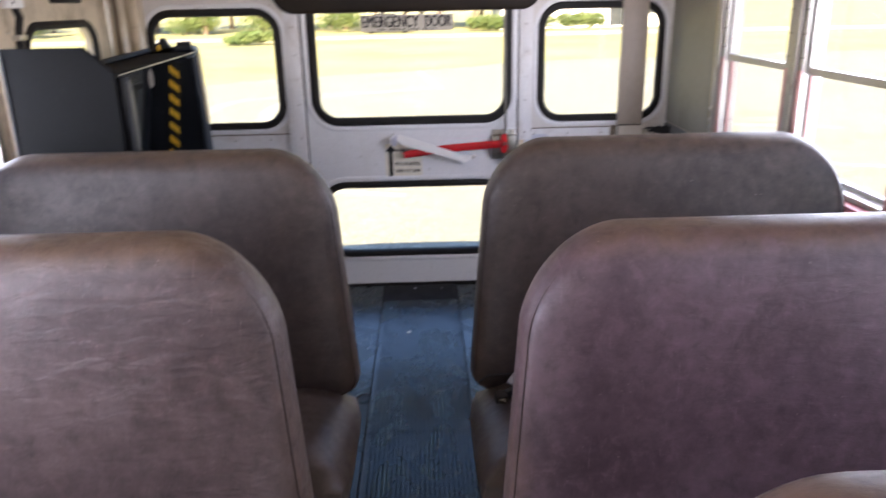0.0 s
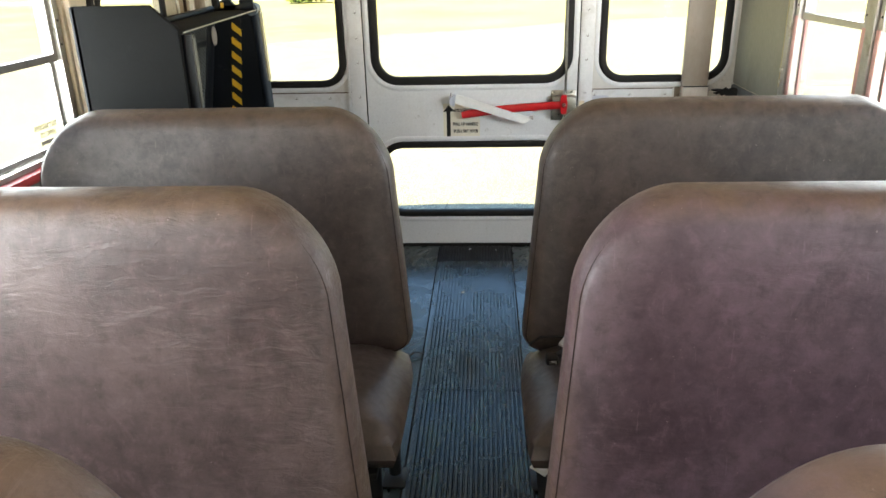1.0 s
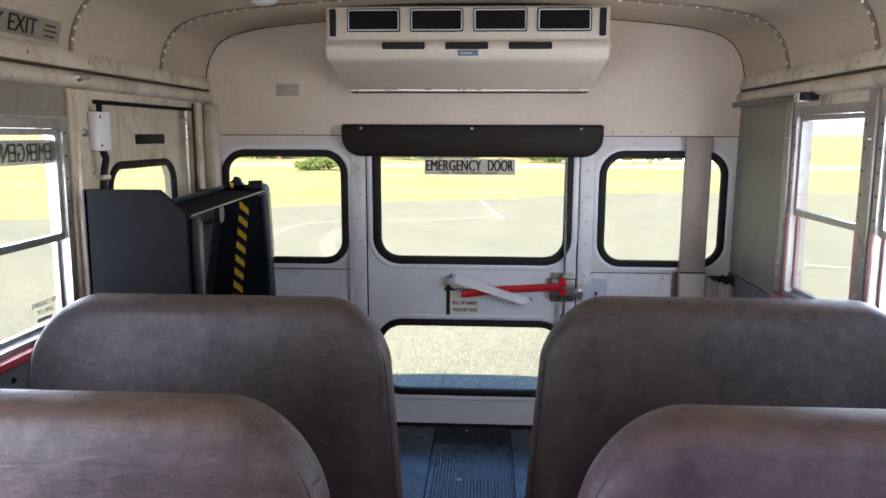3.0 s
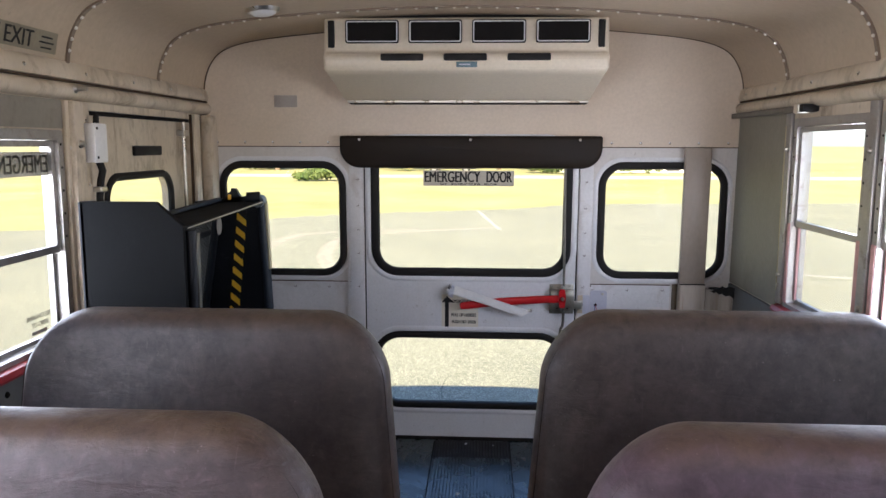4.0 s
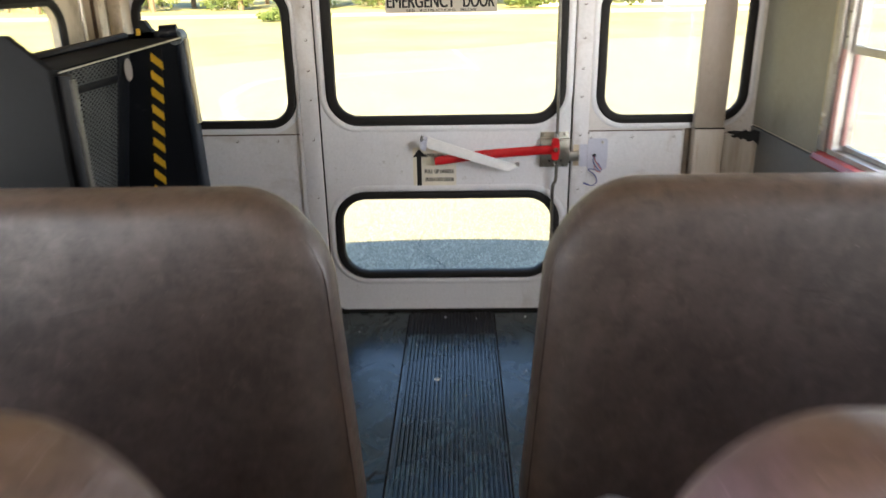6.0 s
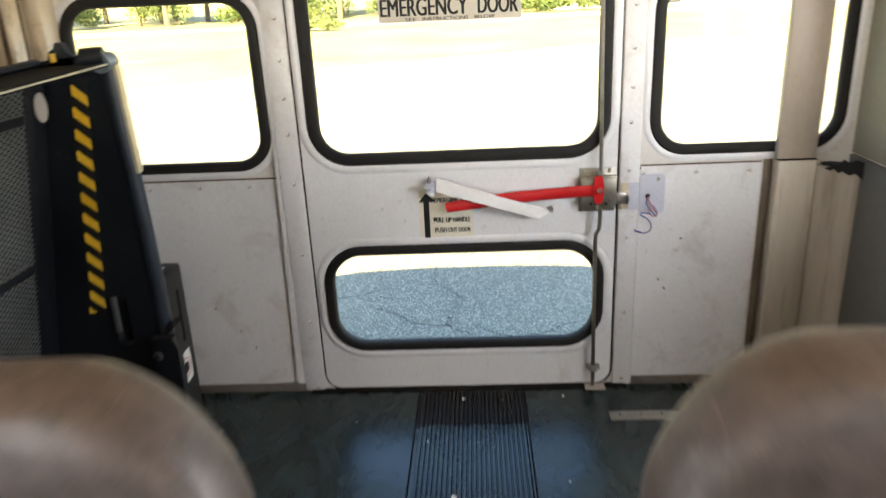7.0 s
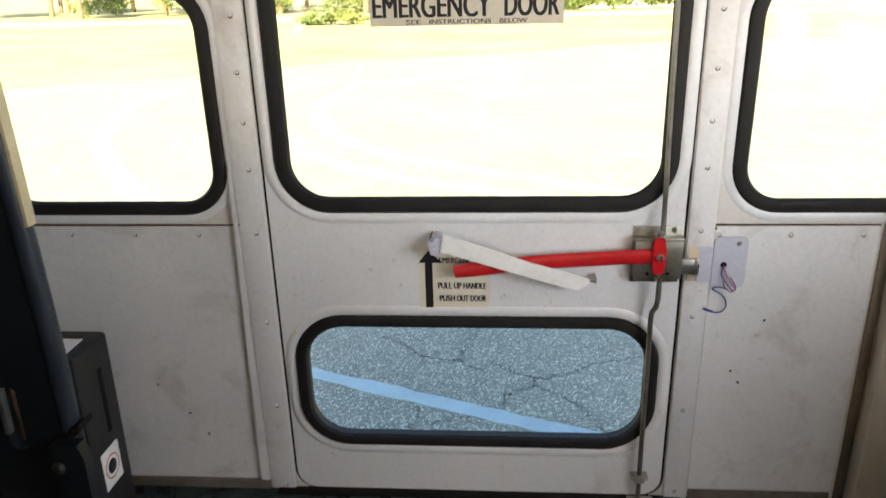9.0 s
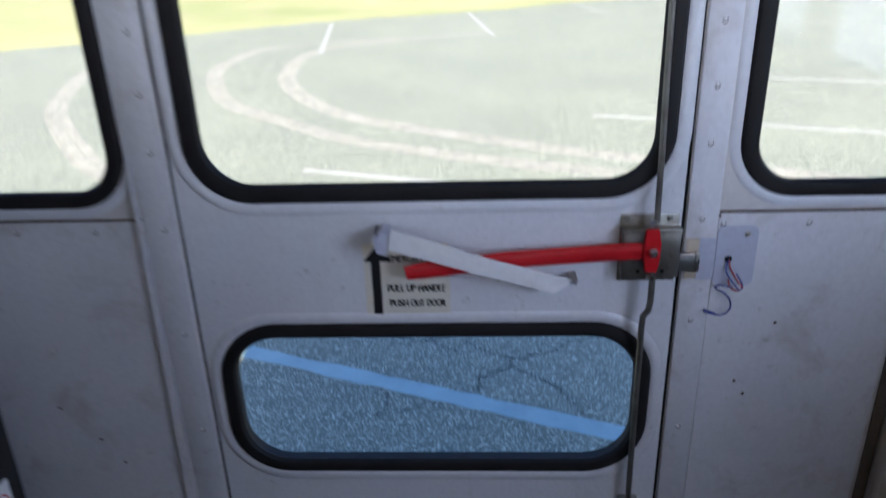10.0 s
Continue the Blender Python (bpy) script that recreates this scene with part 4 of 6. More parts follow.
# wiring plate beside the latch
wp = thing("wiring_plate", (0.56, REAR - 0.006, 0.567), "grey cover plate with loose red and blue wires hanging out", "cover plate")
part("plate", plate(rrect(0.532, 0.572, 0.604, 0.689, 0.012, 4), [], "y", REAR - 0.006, REAR - 0.0022), GREYPLATE, wp)
part("plate", plate(rrect(0.4985, 0.585, 0.5305, 0.668, 0.004, 3), [], "y", REAR - 0.0085, REAR - 0.0062), GREYPLATE, wp)
part("grommet", disc((0.556, REAR - 0.006, 0.625), (0, -1, 0), 0.007, 0.003), GAP, wp, "dark cable hole")
part("screw", disc((0.585, REAR - 0.006, 0.674), (0, -1, 0), 0.006, 0.004), STEEL, wp)


def wire(pts, material, label):
    cu = [Vector(p) for p in pts]
    fine = []
    for k in range(len(cu) - 1):
        p0, p1, p2, p3 = cu[max(k - 1, 0)], cu[k], cu[k + 1], cu[min(k + 2, len(cu) - 1)]
        for s in range(5):
            t = s / 5
            fine.append(0.5 * (2 * p1 + (p2 - p0) * t + (2 * p0 - 5 * p1 + 4 * p2 - p3) * t * t + (3 * p1 - p0 - 3 * p2 + p3) * t ** 3))
    part("wire", tube(fine + [cu[-1]], 0.0016, n=6), material, wp, label)


Yw = REAR - 0.012
wire([(0.556, Yw + 0.004, 0.625), (0.561, Yw, 0.607), (0.572, Yw - 0.01, 0.588), (0.581, Yw - 0.012, 0.575), (0.574, Yw - 0.006, 0.566), (0.563, Yw, 0.572), (0.556, Yw - 0.006, 0.59)], REDWIRE, "dull red wire")
wire([(0.556, Yw + 0.004, 0.625), (0.552, Yw, 0.605), (0.56, Yw - 0.01, 0.59), (0.575, Yw - 0.014, 0.572), (0.582, Yw - 0.01, 0.579), (0.57, Yw - 0.004, 0.6)], BLUEWIRE, "dark blue wire")
wire([(0.567, Yw - 0.004, 0.572), (0.545, Yw - 0.006, 0.577), (0.535, Yw - 0.004, 0.572), (0.553, Yw, 0.56), (0.566, Yw, 0.545), (0.569, Yw, 0.527), (0.56, Yw, 0.515), (0.546, Yw, 0.513), (0.534, Yw, 0.518), (0.521, Yw, 0.522)], BLUEWIRE, "dark blue wire")
part("wire_end", tube([(0.521, Yw, 0.522), (0.541, Yw, 0.515)], 0.003, n=6), BLUEWIRE, wp, "taped wire end")

# ---- air conditioner ----
LEAN["rear"] = 0.0
ac = thing("air_conditioner", (-0.005, REAR - 0.004, 1.487), "cream plastic ceiling air conditioner with four dark louvres", "air conditioner")
prof = [(3.363, 1.784), (3.055, 1.784), (3.045, 1.776), (3.035, 1.66), (3.018, 1.645), (3.012, 1.63), (3.016, 1.598), (3.03, 1.583), (3.075, 1.573), (3.3, 1.497), (3.318, 1.487), (3.363, 1.487)]
bm = bmesh.new()
ends = []
for x, tap, shrink in ((-0.541, 1.0, 0.012), (-0.533, 1.0, 0.0), (0.517, 1.0, 0.0), (0.525, 1.0, 0.012)):
    row = []
    for y, z in prof:
        k = max(0.0, min(1.0, (1.6 - z) / 0.11))
        xx = x * (1 - 0.055 * k) + (-0.009) * k * 0.1
        cy, cz = 3.22, 1.64
        row.append(bm.verts.new((xx, y + (cy - y) * shrink * 4 * (1 if y < 3.35 else 0), z + (cz - z) * shrink * 4 * (1 if z < 1.78 else 0.2))))
    ends.append(row)
for a, b in zip(ends, ends[1:]):
    for j in range(len(prof)):
        bm.faces.new((a[j], a[(j + 1) % len(prof)], b[(j + 1) % len(prof)], b[j]))
bm.faces.new(ends[0])
bm.faces.new(ends[-1])
bmesh.ops.recalc_face_normals(bm, faces=bm.faces[:])
bmesh.ops.bevel(bm, geom=[e for e in bm.edges if e.calc_face_angle(0) > 0.35 and (e.verts[0].co - e.verts[1].co).length > 0.02], offset=0.007, segments=3, affect="EDGES", clamp_overlap=True)
part("housing", bm, ACWHITE, ac)
for k in range(4):
    cx = -0.357 + 0.237 * k
    lou = part("louvre", plate(rrect(cx - 0.1, 1.688, cx + 0.1, 1.772, 0.008, 4), [], "y", 3.026, 3.036), GAP, ac, "dark air outlet")
    part("louvre_frame", ring(rrect(cx - 0.094, 1.694, cx + 0.094, 1.766, 0.006, 4), "y", 3.025, 0.0022, 0.003), WHITEPL, lou, "thin bright outlet frame")
for x in (-0.512, 0.496):
    part("end_slot", cube(x - 0.012, 3.03, 1.672, x + 0.012, 3.042, 1.772, 0.003), RUBBER, ac, "dark end slot")
for cx in (-0.243, -0.007, 0.229):
    part("return_slot", cube(cx - 0.08, 3.004, 1.622, cx + 0.08, 3.018, 1.648, 0.005), RUBBER, ac, "dark rubber-edged slot")
badge = part("badge", cube(-0.04, 3.008, 1.598, 0.037, 3.017, 1.618, 0.001), BLUEPL, ac, "small blue-grey badge")
part("badge_bar", cube(-0.03, 3.0068, 1.6055, 0.012, 3.0082, 1.61), GREYPLATE, badge)
part("drip_edge", tube([(-0.5, 3.308, 1.4885), (0.49, 3.308, 1.4885)], 0.006, n=6), STEEL, ac, "bright lower edge")
# the shadow line below the housing, built as a dark strip
part("shadow_gap", cube(-0.495, 3.312, 1.4795, 0.485, 3.363, 1.4865), GAP, ac, "dark strip as the shadow line under the housing")
# dark slab that stands in for shade between housing and ceiling
part("top_gasket", cube(-0.51, 3.08, 1.782, 0.5, 3.33, 1.797), RUBBER, ac, "dark fill as the shaded gap against the ceiling")

# dome lamp
lamp = thing("ceiling_lamp", (-0.69, 2.757, 1.76), "small round chrome-rimmed ceiling lamp, unlit", "ceiling light")
part("rim", disc((-0.69, 2.757, 1.769), (0.09, 0, -1), 0.06, 0.014, n=20, dome=0.85), STEEL, lamp, "chrome rim")
part("lens", disc((-0.6887, 2.757, 1.7555), (0.09, 0, -1), 0.045, 0.01, n=20, dome=0.7), WHITEPL, lamp, "milky lens")

# ---- left side: lift door, sign, box ----
ld = thing("door_2", (-W, 2.78, 0.03), "cream-painted wheelchair lift door with a rounded window, shut", "door", kind="structure")
LDW = (2.495, 0.76, 3.03, 1.215)
d0 = -W - 0.016
part("panel", plate(rrect(LIFT_DOOR[0] + 0.006, LIFT_DOOR[1] + 0.004, LIFT_DOOR[2] - 0.006, LIFT_DOOR[3] - 0.008, 0.01, 2), [rrect(*inset(LDW, 0.016), 0.075)], "x", d0, d0 - 0.035), PAINT_WORN, ld, smooth=False)
part("window_frame", ring(rrect(*inset(LDW, 0.0125), 0.08, 10), "x", d0, 0.0135, 0.012), RUBBER, ld, "black rubber gasket")
ob = part("pane", plate(rrect(*inset(LDW, 0.015), 0.07, 8), [], "x", d0 - 0.016, d0 - 0.02), GLASS, ld, "clear window glass", smooth=False)
ob.visible_shadow = False
part("slot", cube(d0, 2.705, 1.271, d0 + 0.012, 2.925, 1.305, 0.004), RUBBER, ld, "black recessed pull")
part("top_seal", cube(d0 + 0.001, LIFT_DOOR[0], LIFT_DOOR[3] - 0.014, -W + 0.002, LIFT_DOOR[2], LIFT_DOOR[3] - 0.002, 0.001), GAP, ld, "dark head seal")
part("bolt_rod", tube([(d0 + 0.02, 3.115, 0.2), (d0 + 0.02, 3.115, 1.4)], 0.007), STEEL, ld, "steel bolt rod")
for z in (0.5, 0.92, 1.355):
    part("rod_guide", cube(d0, 3.09, z - 0.012, d0 + 0.032, 3.14, z + 0.012, 0.003), STEEL, ld)
part("jamb", cube(-W, 3.195, 0.03, -W + 0.022, 3.25, 1.434, 0.004), PAINT_WORN, ld, "worn jamb post")
part("corner_post", cube(-W, 3.30, 0.03, -W + 0.05, REAR - 0.008, 1.434, 0.012), PAINT_WORN, ld, "rounded corner post")

post = thing("window_post", (-W + 0.03, 2.3, 0.03), "scuffed cream post beside the lift door", "post", kind="structure")
part("channel", cube(-W + 0.0005, 2.262, 0.755, -W + 0.03, 2.318, 1.434, 0.006), PAINT_WORN, post)
part("edge_strip", cube(-W + 0.0005, 2.325, 0.03, -W + 0.02, 2.367, 1.434, 0.004), PAINT_WORN, post)
for z in (0.835, 1.31):
    part("screw", disc((-W + 0.03, 2.29, z), (1, 0, 0), 0.013, 0.009), STEEL, post, "bright screw head")
for z in (0.93, 1.19, 1.38):
    part("screw", disc((-W + 0.02, 2.345, z), (1, 0, 0), 0.006, 0.004), STEEL, post)
for y, z0, z1, d in ((2.3215, 0.76, 1.43, 0.018), (2.3695, 0.05, 1.43, 0.012), (3.1885, 0.05, 1.43, 0.01), (3.272, 0.05, 1.43, 0.012), (2.2565, 0.76, 1.43, 0.012)):
    part("rusty_joint", cube(-W + 0.0004, y - 0.0036, z0, -W + d, y + 0.0036, z1), RUST, wall_left, "rust-stained joint between posts")
jb = thing("switch_box", (-W + 0.03, 2.345, 1.26), "white plastic junction box with a black cable on a post", "junction box")
part("body", cube(-W + 0.02, 2.325, 1.256, -W + 0.055, 2.4, 1.372, 0.005), WHITEPL, jb)
for z in (1.272, 1.357):
    part("screw", disc((-W + 0.055, 2.338, z), (1, 0, 0), 0.005, 0.002), RUBBER, jb)
part("cable", tube([(-W + 0.03, 2.385, 1.40), (-W + 0.034, 2.375, 1.372)], 0.009), RUBBER, jb, "black cable")
part("cable", tube([(-W + 0.03, 2.39, 1.258), (-W + 0.034, 2.4, 1.23), (-W + 0.03, 2.392, 1.2), (-W + 0.03, 2.38, 1.15), (-W + 0.032, 2.378, 0.9), (-W + 0.03, 2.375, 0.5), (-W + 0.03, 2.375, 0.1)], 0.011), RUBBER, jb, "black cable")
for z in (0.97, 1.175):
    part("cable_clip", cube(-W + 0.02, 2.362, z - 0.008, -W + 0.046, 2.4, z + 0.008, 0.002), STEEL, jb)

# exit sign on the cove; words that run on out of view
sg = thing("exit_sign", (-W + 0.03, 2.05, 1.545), "tan exit sticker with dark lettering on the ceiling cove", "sign")
bm = bmesh.new()
tilt = Matrix.Translation((-W + 0.018, 0, 1.553)) @ Matrix.Rotation(radians(12), 4, "Y")


def cove(bm):
    """Lays a sheet drawn at x = 0, z from 0 upwards against the cove."""
    bmesh.ops.transform(bm, matrix=tilt, verts=bm.verts[:])
    return bm


part("backing", cove(plate(rrect(1.62, 0.0, 2.206, 0.057, 0.002, 2), [], "x", 0.0, 0.001)), EXITBG, sg, smooth=False)
words("EMERGENCY EXIT", 1.635, 0.008, 2.10, 0.05, "x", 0.0018, sg, INK, lay=cove)
bm = bmesh.new()
for k in range(3):
    box(bm, 0.0012, 2.125 + 0.008 * (k != 1), 0.01 + 0.014 * k, 0.0018, 2.19 - 0.008 * (k != 1), 0.0145 + 0.014 * k)
part("small_print", cove(bm), INK, sg, smooth=False)
solid("cove_screw", tube([(-W + 0.02, 2.283, 1.468), (-W + 0.062, 2.283, 1.468)], 0.008, disc((-W + 0.028, 2.283, 1.468), (1, 0, 0), 0.015, 0.008)), STEEL, "protruding steel screw in the window moulding", "screw")

# lettering on the window glass beside the lift, seen from behind
gs = thing("glass_sign", (-W - 0.014, 1.98, 1.26), "tan exit strip stuck outside on the window glass, lettering reversed", "sign")
part("backing", plate(rrect(1.765, 1.225, 2.205, 1.29, 0.002, 2), [], "x", -W - 0.0205, -W - 0.0215), SIGNBG, gs, smooth=False)
words("EMERGENCY EXIT", 1.775, 1.233, 2.195, 1.282, "x", -W - 0.0198, gs, GREYINK, mirrored=True)
gd = thing("glass_decal", (-W - 0.02, 2.12, 0.79), "small printed notice on the lower window glass", "decal")
for k, (txt, a, b) in enumerate((("EMERGENCY EXIT", 2.07, 2.19), ("TO OPEN", 2.09, 2.17))):
    words(txt, a, 0.832 - 0.022 * k, b, 0.846 - 0.022 * k, "x", -W - 0.031, gd, GREYINK)
part("print_bar", cube(-W - 0.0316, 2.09, 0.79, -W - 0.031, 2.16, 0.8), GREYINK, gd)

# ---- wheelchair lift ----
lift = thing("wheelchair_lift", (-0.93, 2.6, 0.0), "folded black wheelchair lift with hazard-striped arm and mesh platform", "wheelchair lift")
fp = part("front_panel", plate([(-1.06, 0.12), (-0.77, 0.12), (-0.77, 1.084), (-0.846, 1.152), (-1.06, 1.152)], [], "y", 2.19, 2.21), LIFTPLATE, lift, "flat charcoal side plate with a cut corner", smooth=False)
part("plate_flange", cube(-1.066, 2.19, 0.12, -1.05, 2.26, 1.15, 0.002), LIFTBLK, fp)
part("front_arm", tube([(-0.765, 2.235, 0.08), (-0.765, 2.235, 0.7), (-0.765, 2.235, 1.07)], 0.018, n=10), LIFTBLK, lift, "glossy black upright tube")
part("arm_guard", cube(-0.75, 2.228, 0.72, -0.744, 2.247, 1.06, 0.002), GUARD, lift, "grimy guard strip")
# far side plate with the leaning inboard edge and the stripe
part("rear_panel", plate([(-1.122, 0.05), (-0.765, 0.05), (-0.765, 0.40), (-0.78, 0.6), (-0.797, 1.075), (-0.81, 1.105), (-0.85, 1.112), (-1.06, 1.09), (-1.122, 0.9)], [rrect(-0.90, 0.36, -0.862, 0.5, 0.018, 5)], "y", 3.03, 3.06), LIFTBLK, lift, "black arm plate", smooth=False)
part("rear_arm", tube([(-0.775, 3.045, 0.06), (-0.777, 3.045, 0.5), (-0.788, 3.045, 0.8), (-0.802, 3.045, 1.085)], 0.02, n=10), LIFTBLUE, lift, "rounded blue-black arm")
part("arm_cap", tube([(-0.808, 3.02, 1.092), (-0.808, 3.07, 1.092)], 0.024, n=12), CAPM, lift, "rounded blue-grey arm cap")
part("arm_guard", prism([(-0.7735, 0.825), (-0.7675, 0.825), (-0.778, 1.085), (-0.784, 1.085)], 3.032, 3.058, "y"), TAN, lift, "worn tan guard strip")
stripe = part("hazard_tape", plate([(-0.966, 0.447), (-0.924, 0.447), (-0.855, 1.056), (-0.897, 1.056)], [], "y", 3.0275, 3.0295), INK, lift, "black and yellow hazard tape", smooth=False)
for k in range(11):
    z = 1.046 - 0.0525 * k
    xl = -0.963 + 0.068 * (z - 0.45) / 0.6
    part("yellow_bar", plate([(xl + 0.0035, z - 0.003), (xl + 0.0065, z), (xl + 0.038, z - 0.028), (xl + 0.0375, z - 0.053), (xl + 0.002, z - 0.024)], [], "y", 3.0262, 3.0274), YELLOW, stripe, smooth=False)
part("yellow_bar", plate([(-0.962, 0.474), (-0.945, 0.457), (-0.963, 0.457)], [], "y", 3.0262, 3.0274), YELLOW, stripe, smooth=False)
part("latch_hook", cube(-0.9, 3.02, 0.4, -0.888, 3.035, 0.5, 0.003), MESHM, lift, "bright link rod")
part("lock_slot", prism([(-0.768, 0.39), (-0.745, 0.41), (-0.745, 0.425), (-0.771, 0.405)], 3.02, 3.07, "y"), GAP, lift, "dark slot")
# top plate bridging the two sides
bm = plate([(-0.775, 2.2), (-0.79, 3.03), (-0.96, 3.03), (-0.96, 2.2)], [], "z", 1.062, 1.072)
for v in bm.verts:
    v.co.z += 0.008 + 0.014 * (v.co.y - 2.2) / 0.83 - (0.006 if v.co.x < -0.9 else 0)
part("top_plate", bm, LIFTPLATE, lift, "dark sheet-metal bridge plate", smooth=False)
part("top_edge", tube([(-0.96, 2.22, 1.076), (-0.96, 3.02, 1.096)], 0.012, n=8), LIFTBLK, lift, "rounded rear rail")
part("front_edge", tube([(-0.777, 2.24, 1.074), (-0.79, 3.03, 1.09)], 0.0028, n=6), ALU, lift, "scraped bright edge")
# platform mesh
PX = -0.955


def lattice(y0, z0, y1, z1, pitch, wide):
    """Expanded-metal mesh of crossing slanted strips, clipped to a rectangle."""
    bm = bmesh.new()
    for sgn, off in ((1, 0.0), (-1, 0.0016)):
        n = int(((y1 - y0) * 0.5 + (z1 - z0)) / pitch) + 2
        for k in range(-n, n):
            c0 = z0 + k * pitch
            # line: z = c0 + sgn * 0.5 * (y - y0)
            pts = []
            for y in (y0, y1):
                z = c0 + sgn * 0.5 * (y - y0)
                pts.append((y, z))
            (ya, za), (yb, zb) = pts
            ts = [0.0, 1.0]
            for lim in (z0, z1):
                if za != zb:
                    ts.append((lim - za) / (zb - za))
            good = sorted(t for t in ts if 0 <= t <= 1 and z0 - 1e-6 <= za + (zb - za) * t <= z1 + 1e-6)
            if len(good) < 2 or good[-1] - good[0] < 0.01:
                continue
            p = Vector((PX + off, ya + (yb - ya) * good[0], za + (zb - za) * good[0]))
            q = Vector((PX + off, ya + (yb - ya) * good[-1], za + (zb - za) * good[-1]))
            d = (q - p).normalized()
            w = Vector((0, -d.z, d.y)) * wide / 2
            th = Vector((0.0015, 0, 0))
            vs = [bm.verts.new(v) for v in (p - w, p + w, q + w, q - w, p - w + th, p + w + th, q + w + th, q - w + th)]
            for f in ((0, 1, 2, 3), (4, 5, 6, 7), (0, 3, 7, 4), (1, 2, 6, 5)):
                bm.faces.new([vs[i] for i in f])
    return bm


def lean_out(bm):
    """The folded platform leans outwards towards its foot."""
    for v in bm.verts:
        v.co.x += 0.16 * (v.co.z - 1.05)
    return bm


part("mesh", lean_out(lattice(2.27, 0.16, 2.945, 1.06, 0.0135, 0.0042)), MESHM, lift, "dark expanded-metal platform mesh", smooth=False, kind="stuff")
for y in (2.262, 2.5, 2.74, 3.0):
    proud = 0.006 if y in (2.262, 3.0) else -0.002
    part("platform_rib", lean_out(cube(PX - 0.02, y - (0.07 if y == 3.0 else 0.015), 0.13, PX + proud, y + 0.015, 1.07, 0.004)), LIFTBLK if proud > 0 else LIFTGREY, lift)
for z in (0.14, 0.62, 0.98, 1.06):
    part("cross_rib", lean_out(cube(PX - 0.02, 2.25, z - 0.012, PX + 0.004, 3.0, z + 0.012, 0.004)), LIFTBLK, lift)
part("back_sheet", lean_out(cube(PX - 0.05, 2.26, 0.12, PX - 0.046, 3.02, 1.06, 0.001)), LIFTPLATE, lift, "dark backing sheet")
bm = disc((PX + 0.004, 2.985, 1.0), (1, 0, 0), 0.026, 0.003, n=18, dome=0.95)
for v in bm.verts:
    v.co.z = 1.0 + (v.co.z - 1.0) * 1.35
part("reflector", bm, PLAQUE, lift, "pale oval marker")
part("roller_bracket", prism([(-0.938, 1.088), (-0.876, 1.09), (-0.87, 1.104), (-0.886, 1.118), (-0.893, 1.132), (-0.9, 1.141), (-0.912, 1.142), (-0.918, 1.128), (-0.93, 1.122), (-0.936, 1.104)], 3.03, 3.055, "y"), LIFTBLK, lift, "black hinge bracket")
part("tape_end", cube(-0.926, 3.024, 1.098, -0.914, 3.03, 1.118, 0.001), YELLOW, lift, "torn end of yellow tape")
part("roller", tube([(-0.85, 3.02, 1.106), (-0.80, 3.03, 1.108)], 0.022, n=10), LIFTBLK, lift)
part("base_frame", cube(-1.08, 2.17, 0.0, -0.74, 3.08, 0.05, 0.006), LIFTBLK, lift, "black base frame")
part("lower_link", prism([(-0.80, 0.05), (-0.735, 0.05), (-0.735, 0.36), (-0.745, 0.39), (-0.80, 0.39)], 3.0, 3.03, "y"), LIFTBLK, lift, "black lower link plate")
part("pivot", disc((-0.79, 3.0, 0.34), (0, -1, 0), 0.014, 0.008), LIFTGREY, lift)
# pump box at the lift's foot
pb = thing("pump_box", (-0.88, 3.22, 0.0), "black plastic lift pump box with a slot and a round-symbol sticker", "pump box")
part("body", cube(-0.96, 3.145, 0.0, -0.812, 3.29, 0.5, 0.012), LIFTGREY, pb)
part("slot", cube(-0.813, 3.222, 0.275, -0.8105, 3.238, 0.435, 0.001), GAP, pb, "dark vertical slot")
part("front_recess", cube(-0.93, 3.143, 0.02, -0.83, 3.146, 0.455, 0.002), GAP, pb, "dark recessed front")
part("top_label", cube(-0.9, 3.17, 0.5, -0.84, 3.24, 0.501), WHITEPL, pb, "pale top label")
stk = part("sticker", plate(rrect(3.172, 0.15, 3.246, 0.245, 0.003, 2), [], "x", -0.812, -0.8105), WHITEPL, pb, "white square sticker", smooth=False)
part("dot", disc((-0.8104, 3.209, 0.197), (1, 0, 0), 0.018, 0.0006, n=16, dome=0.95), INK, stk, "black round symbol")
part("circle", ring([(3.209 + 0.028 * math.cos(t), 0.197 + 0.028 * math.sin(t)) for t in [2 * math.pi * j / 20 for j in range(20)]], "x", -0.8104, 0.0018, 0.0004, n=6), REDWIRE, stk, "thin red circle")

# ---- right rear corner ----
LEAN["rear"] = REAR_LEAN
col = thing("conduit_cover", (0.94, REAR - 0.04, 0.0), "cream sheet-metal conduit cover standing against the rear wall", "conduit cover")
part("upper_cover", cube(0.9, REAR - 0.04, 0.728, 1.008, REAR - 0.0135, 1.303, 0.005), CREAM_BACKLIT, col)
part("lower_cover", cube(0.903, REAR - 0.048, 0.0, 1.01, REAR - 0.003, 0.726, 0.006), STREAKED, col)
# the cover's shadow band on the wall, painted as a dark flange
part("back_flange", cube(0.879, REAR - 0.006, 0.0, 0.902, REAR - 0.0025, 0.722, 0.001), GRIME_SHADE, col, "recessed flange darkened as the shadow band beside the cover")
part("joint", cube(1.0102, REAR - 0.034, 0.0, 1.0135, REAR - 0.004, 0.71), GRIME_SHADE, col, "grimy open joint")
part("joint", cube(0.905, REAR - 0.0475, 0.7262, 1.008, REAR - 0.015, 0.7278), GAP, col, "dark open joint")
cc = thing("corner_cover", (1.06, REAR - 0.03, 0.0), "cream corner panel with a broken dark bracket on top", "corner cover")
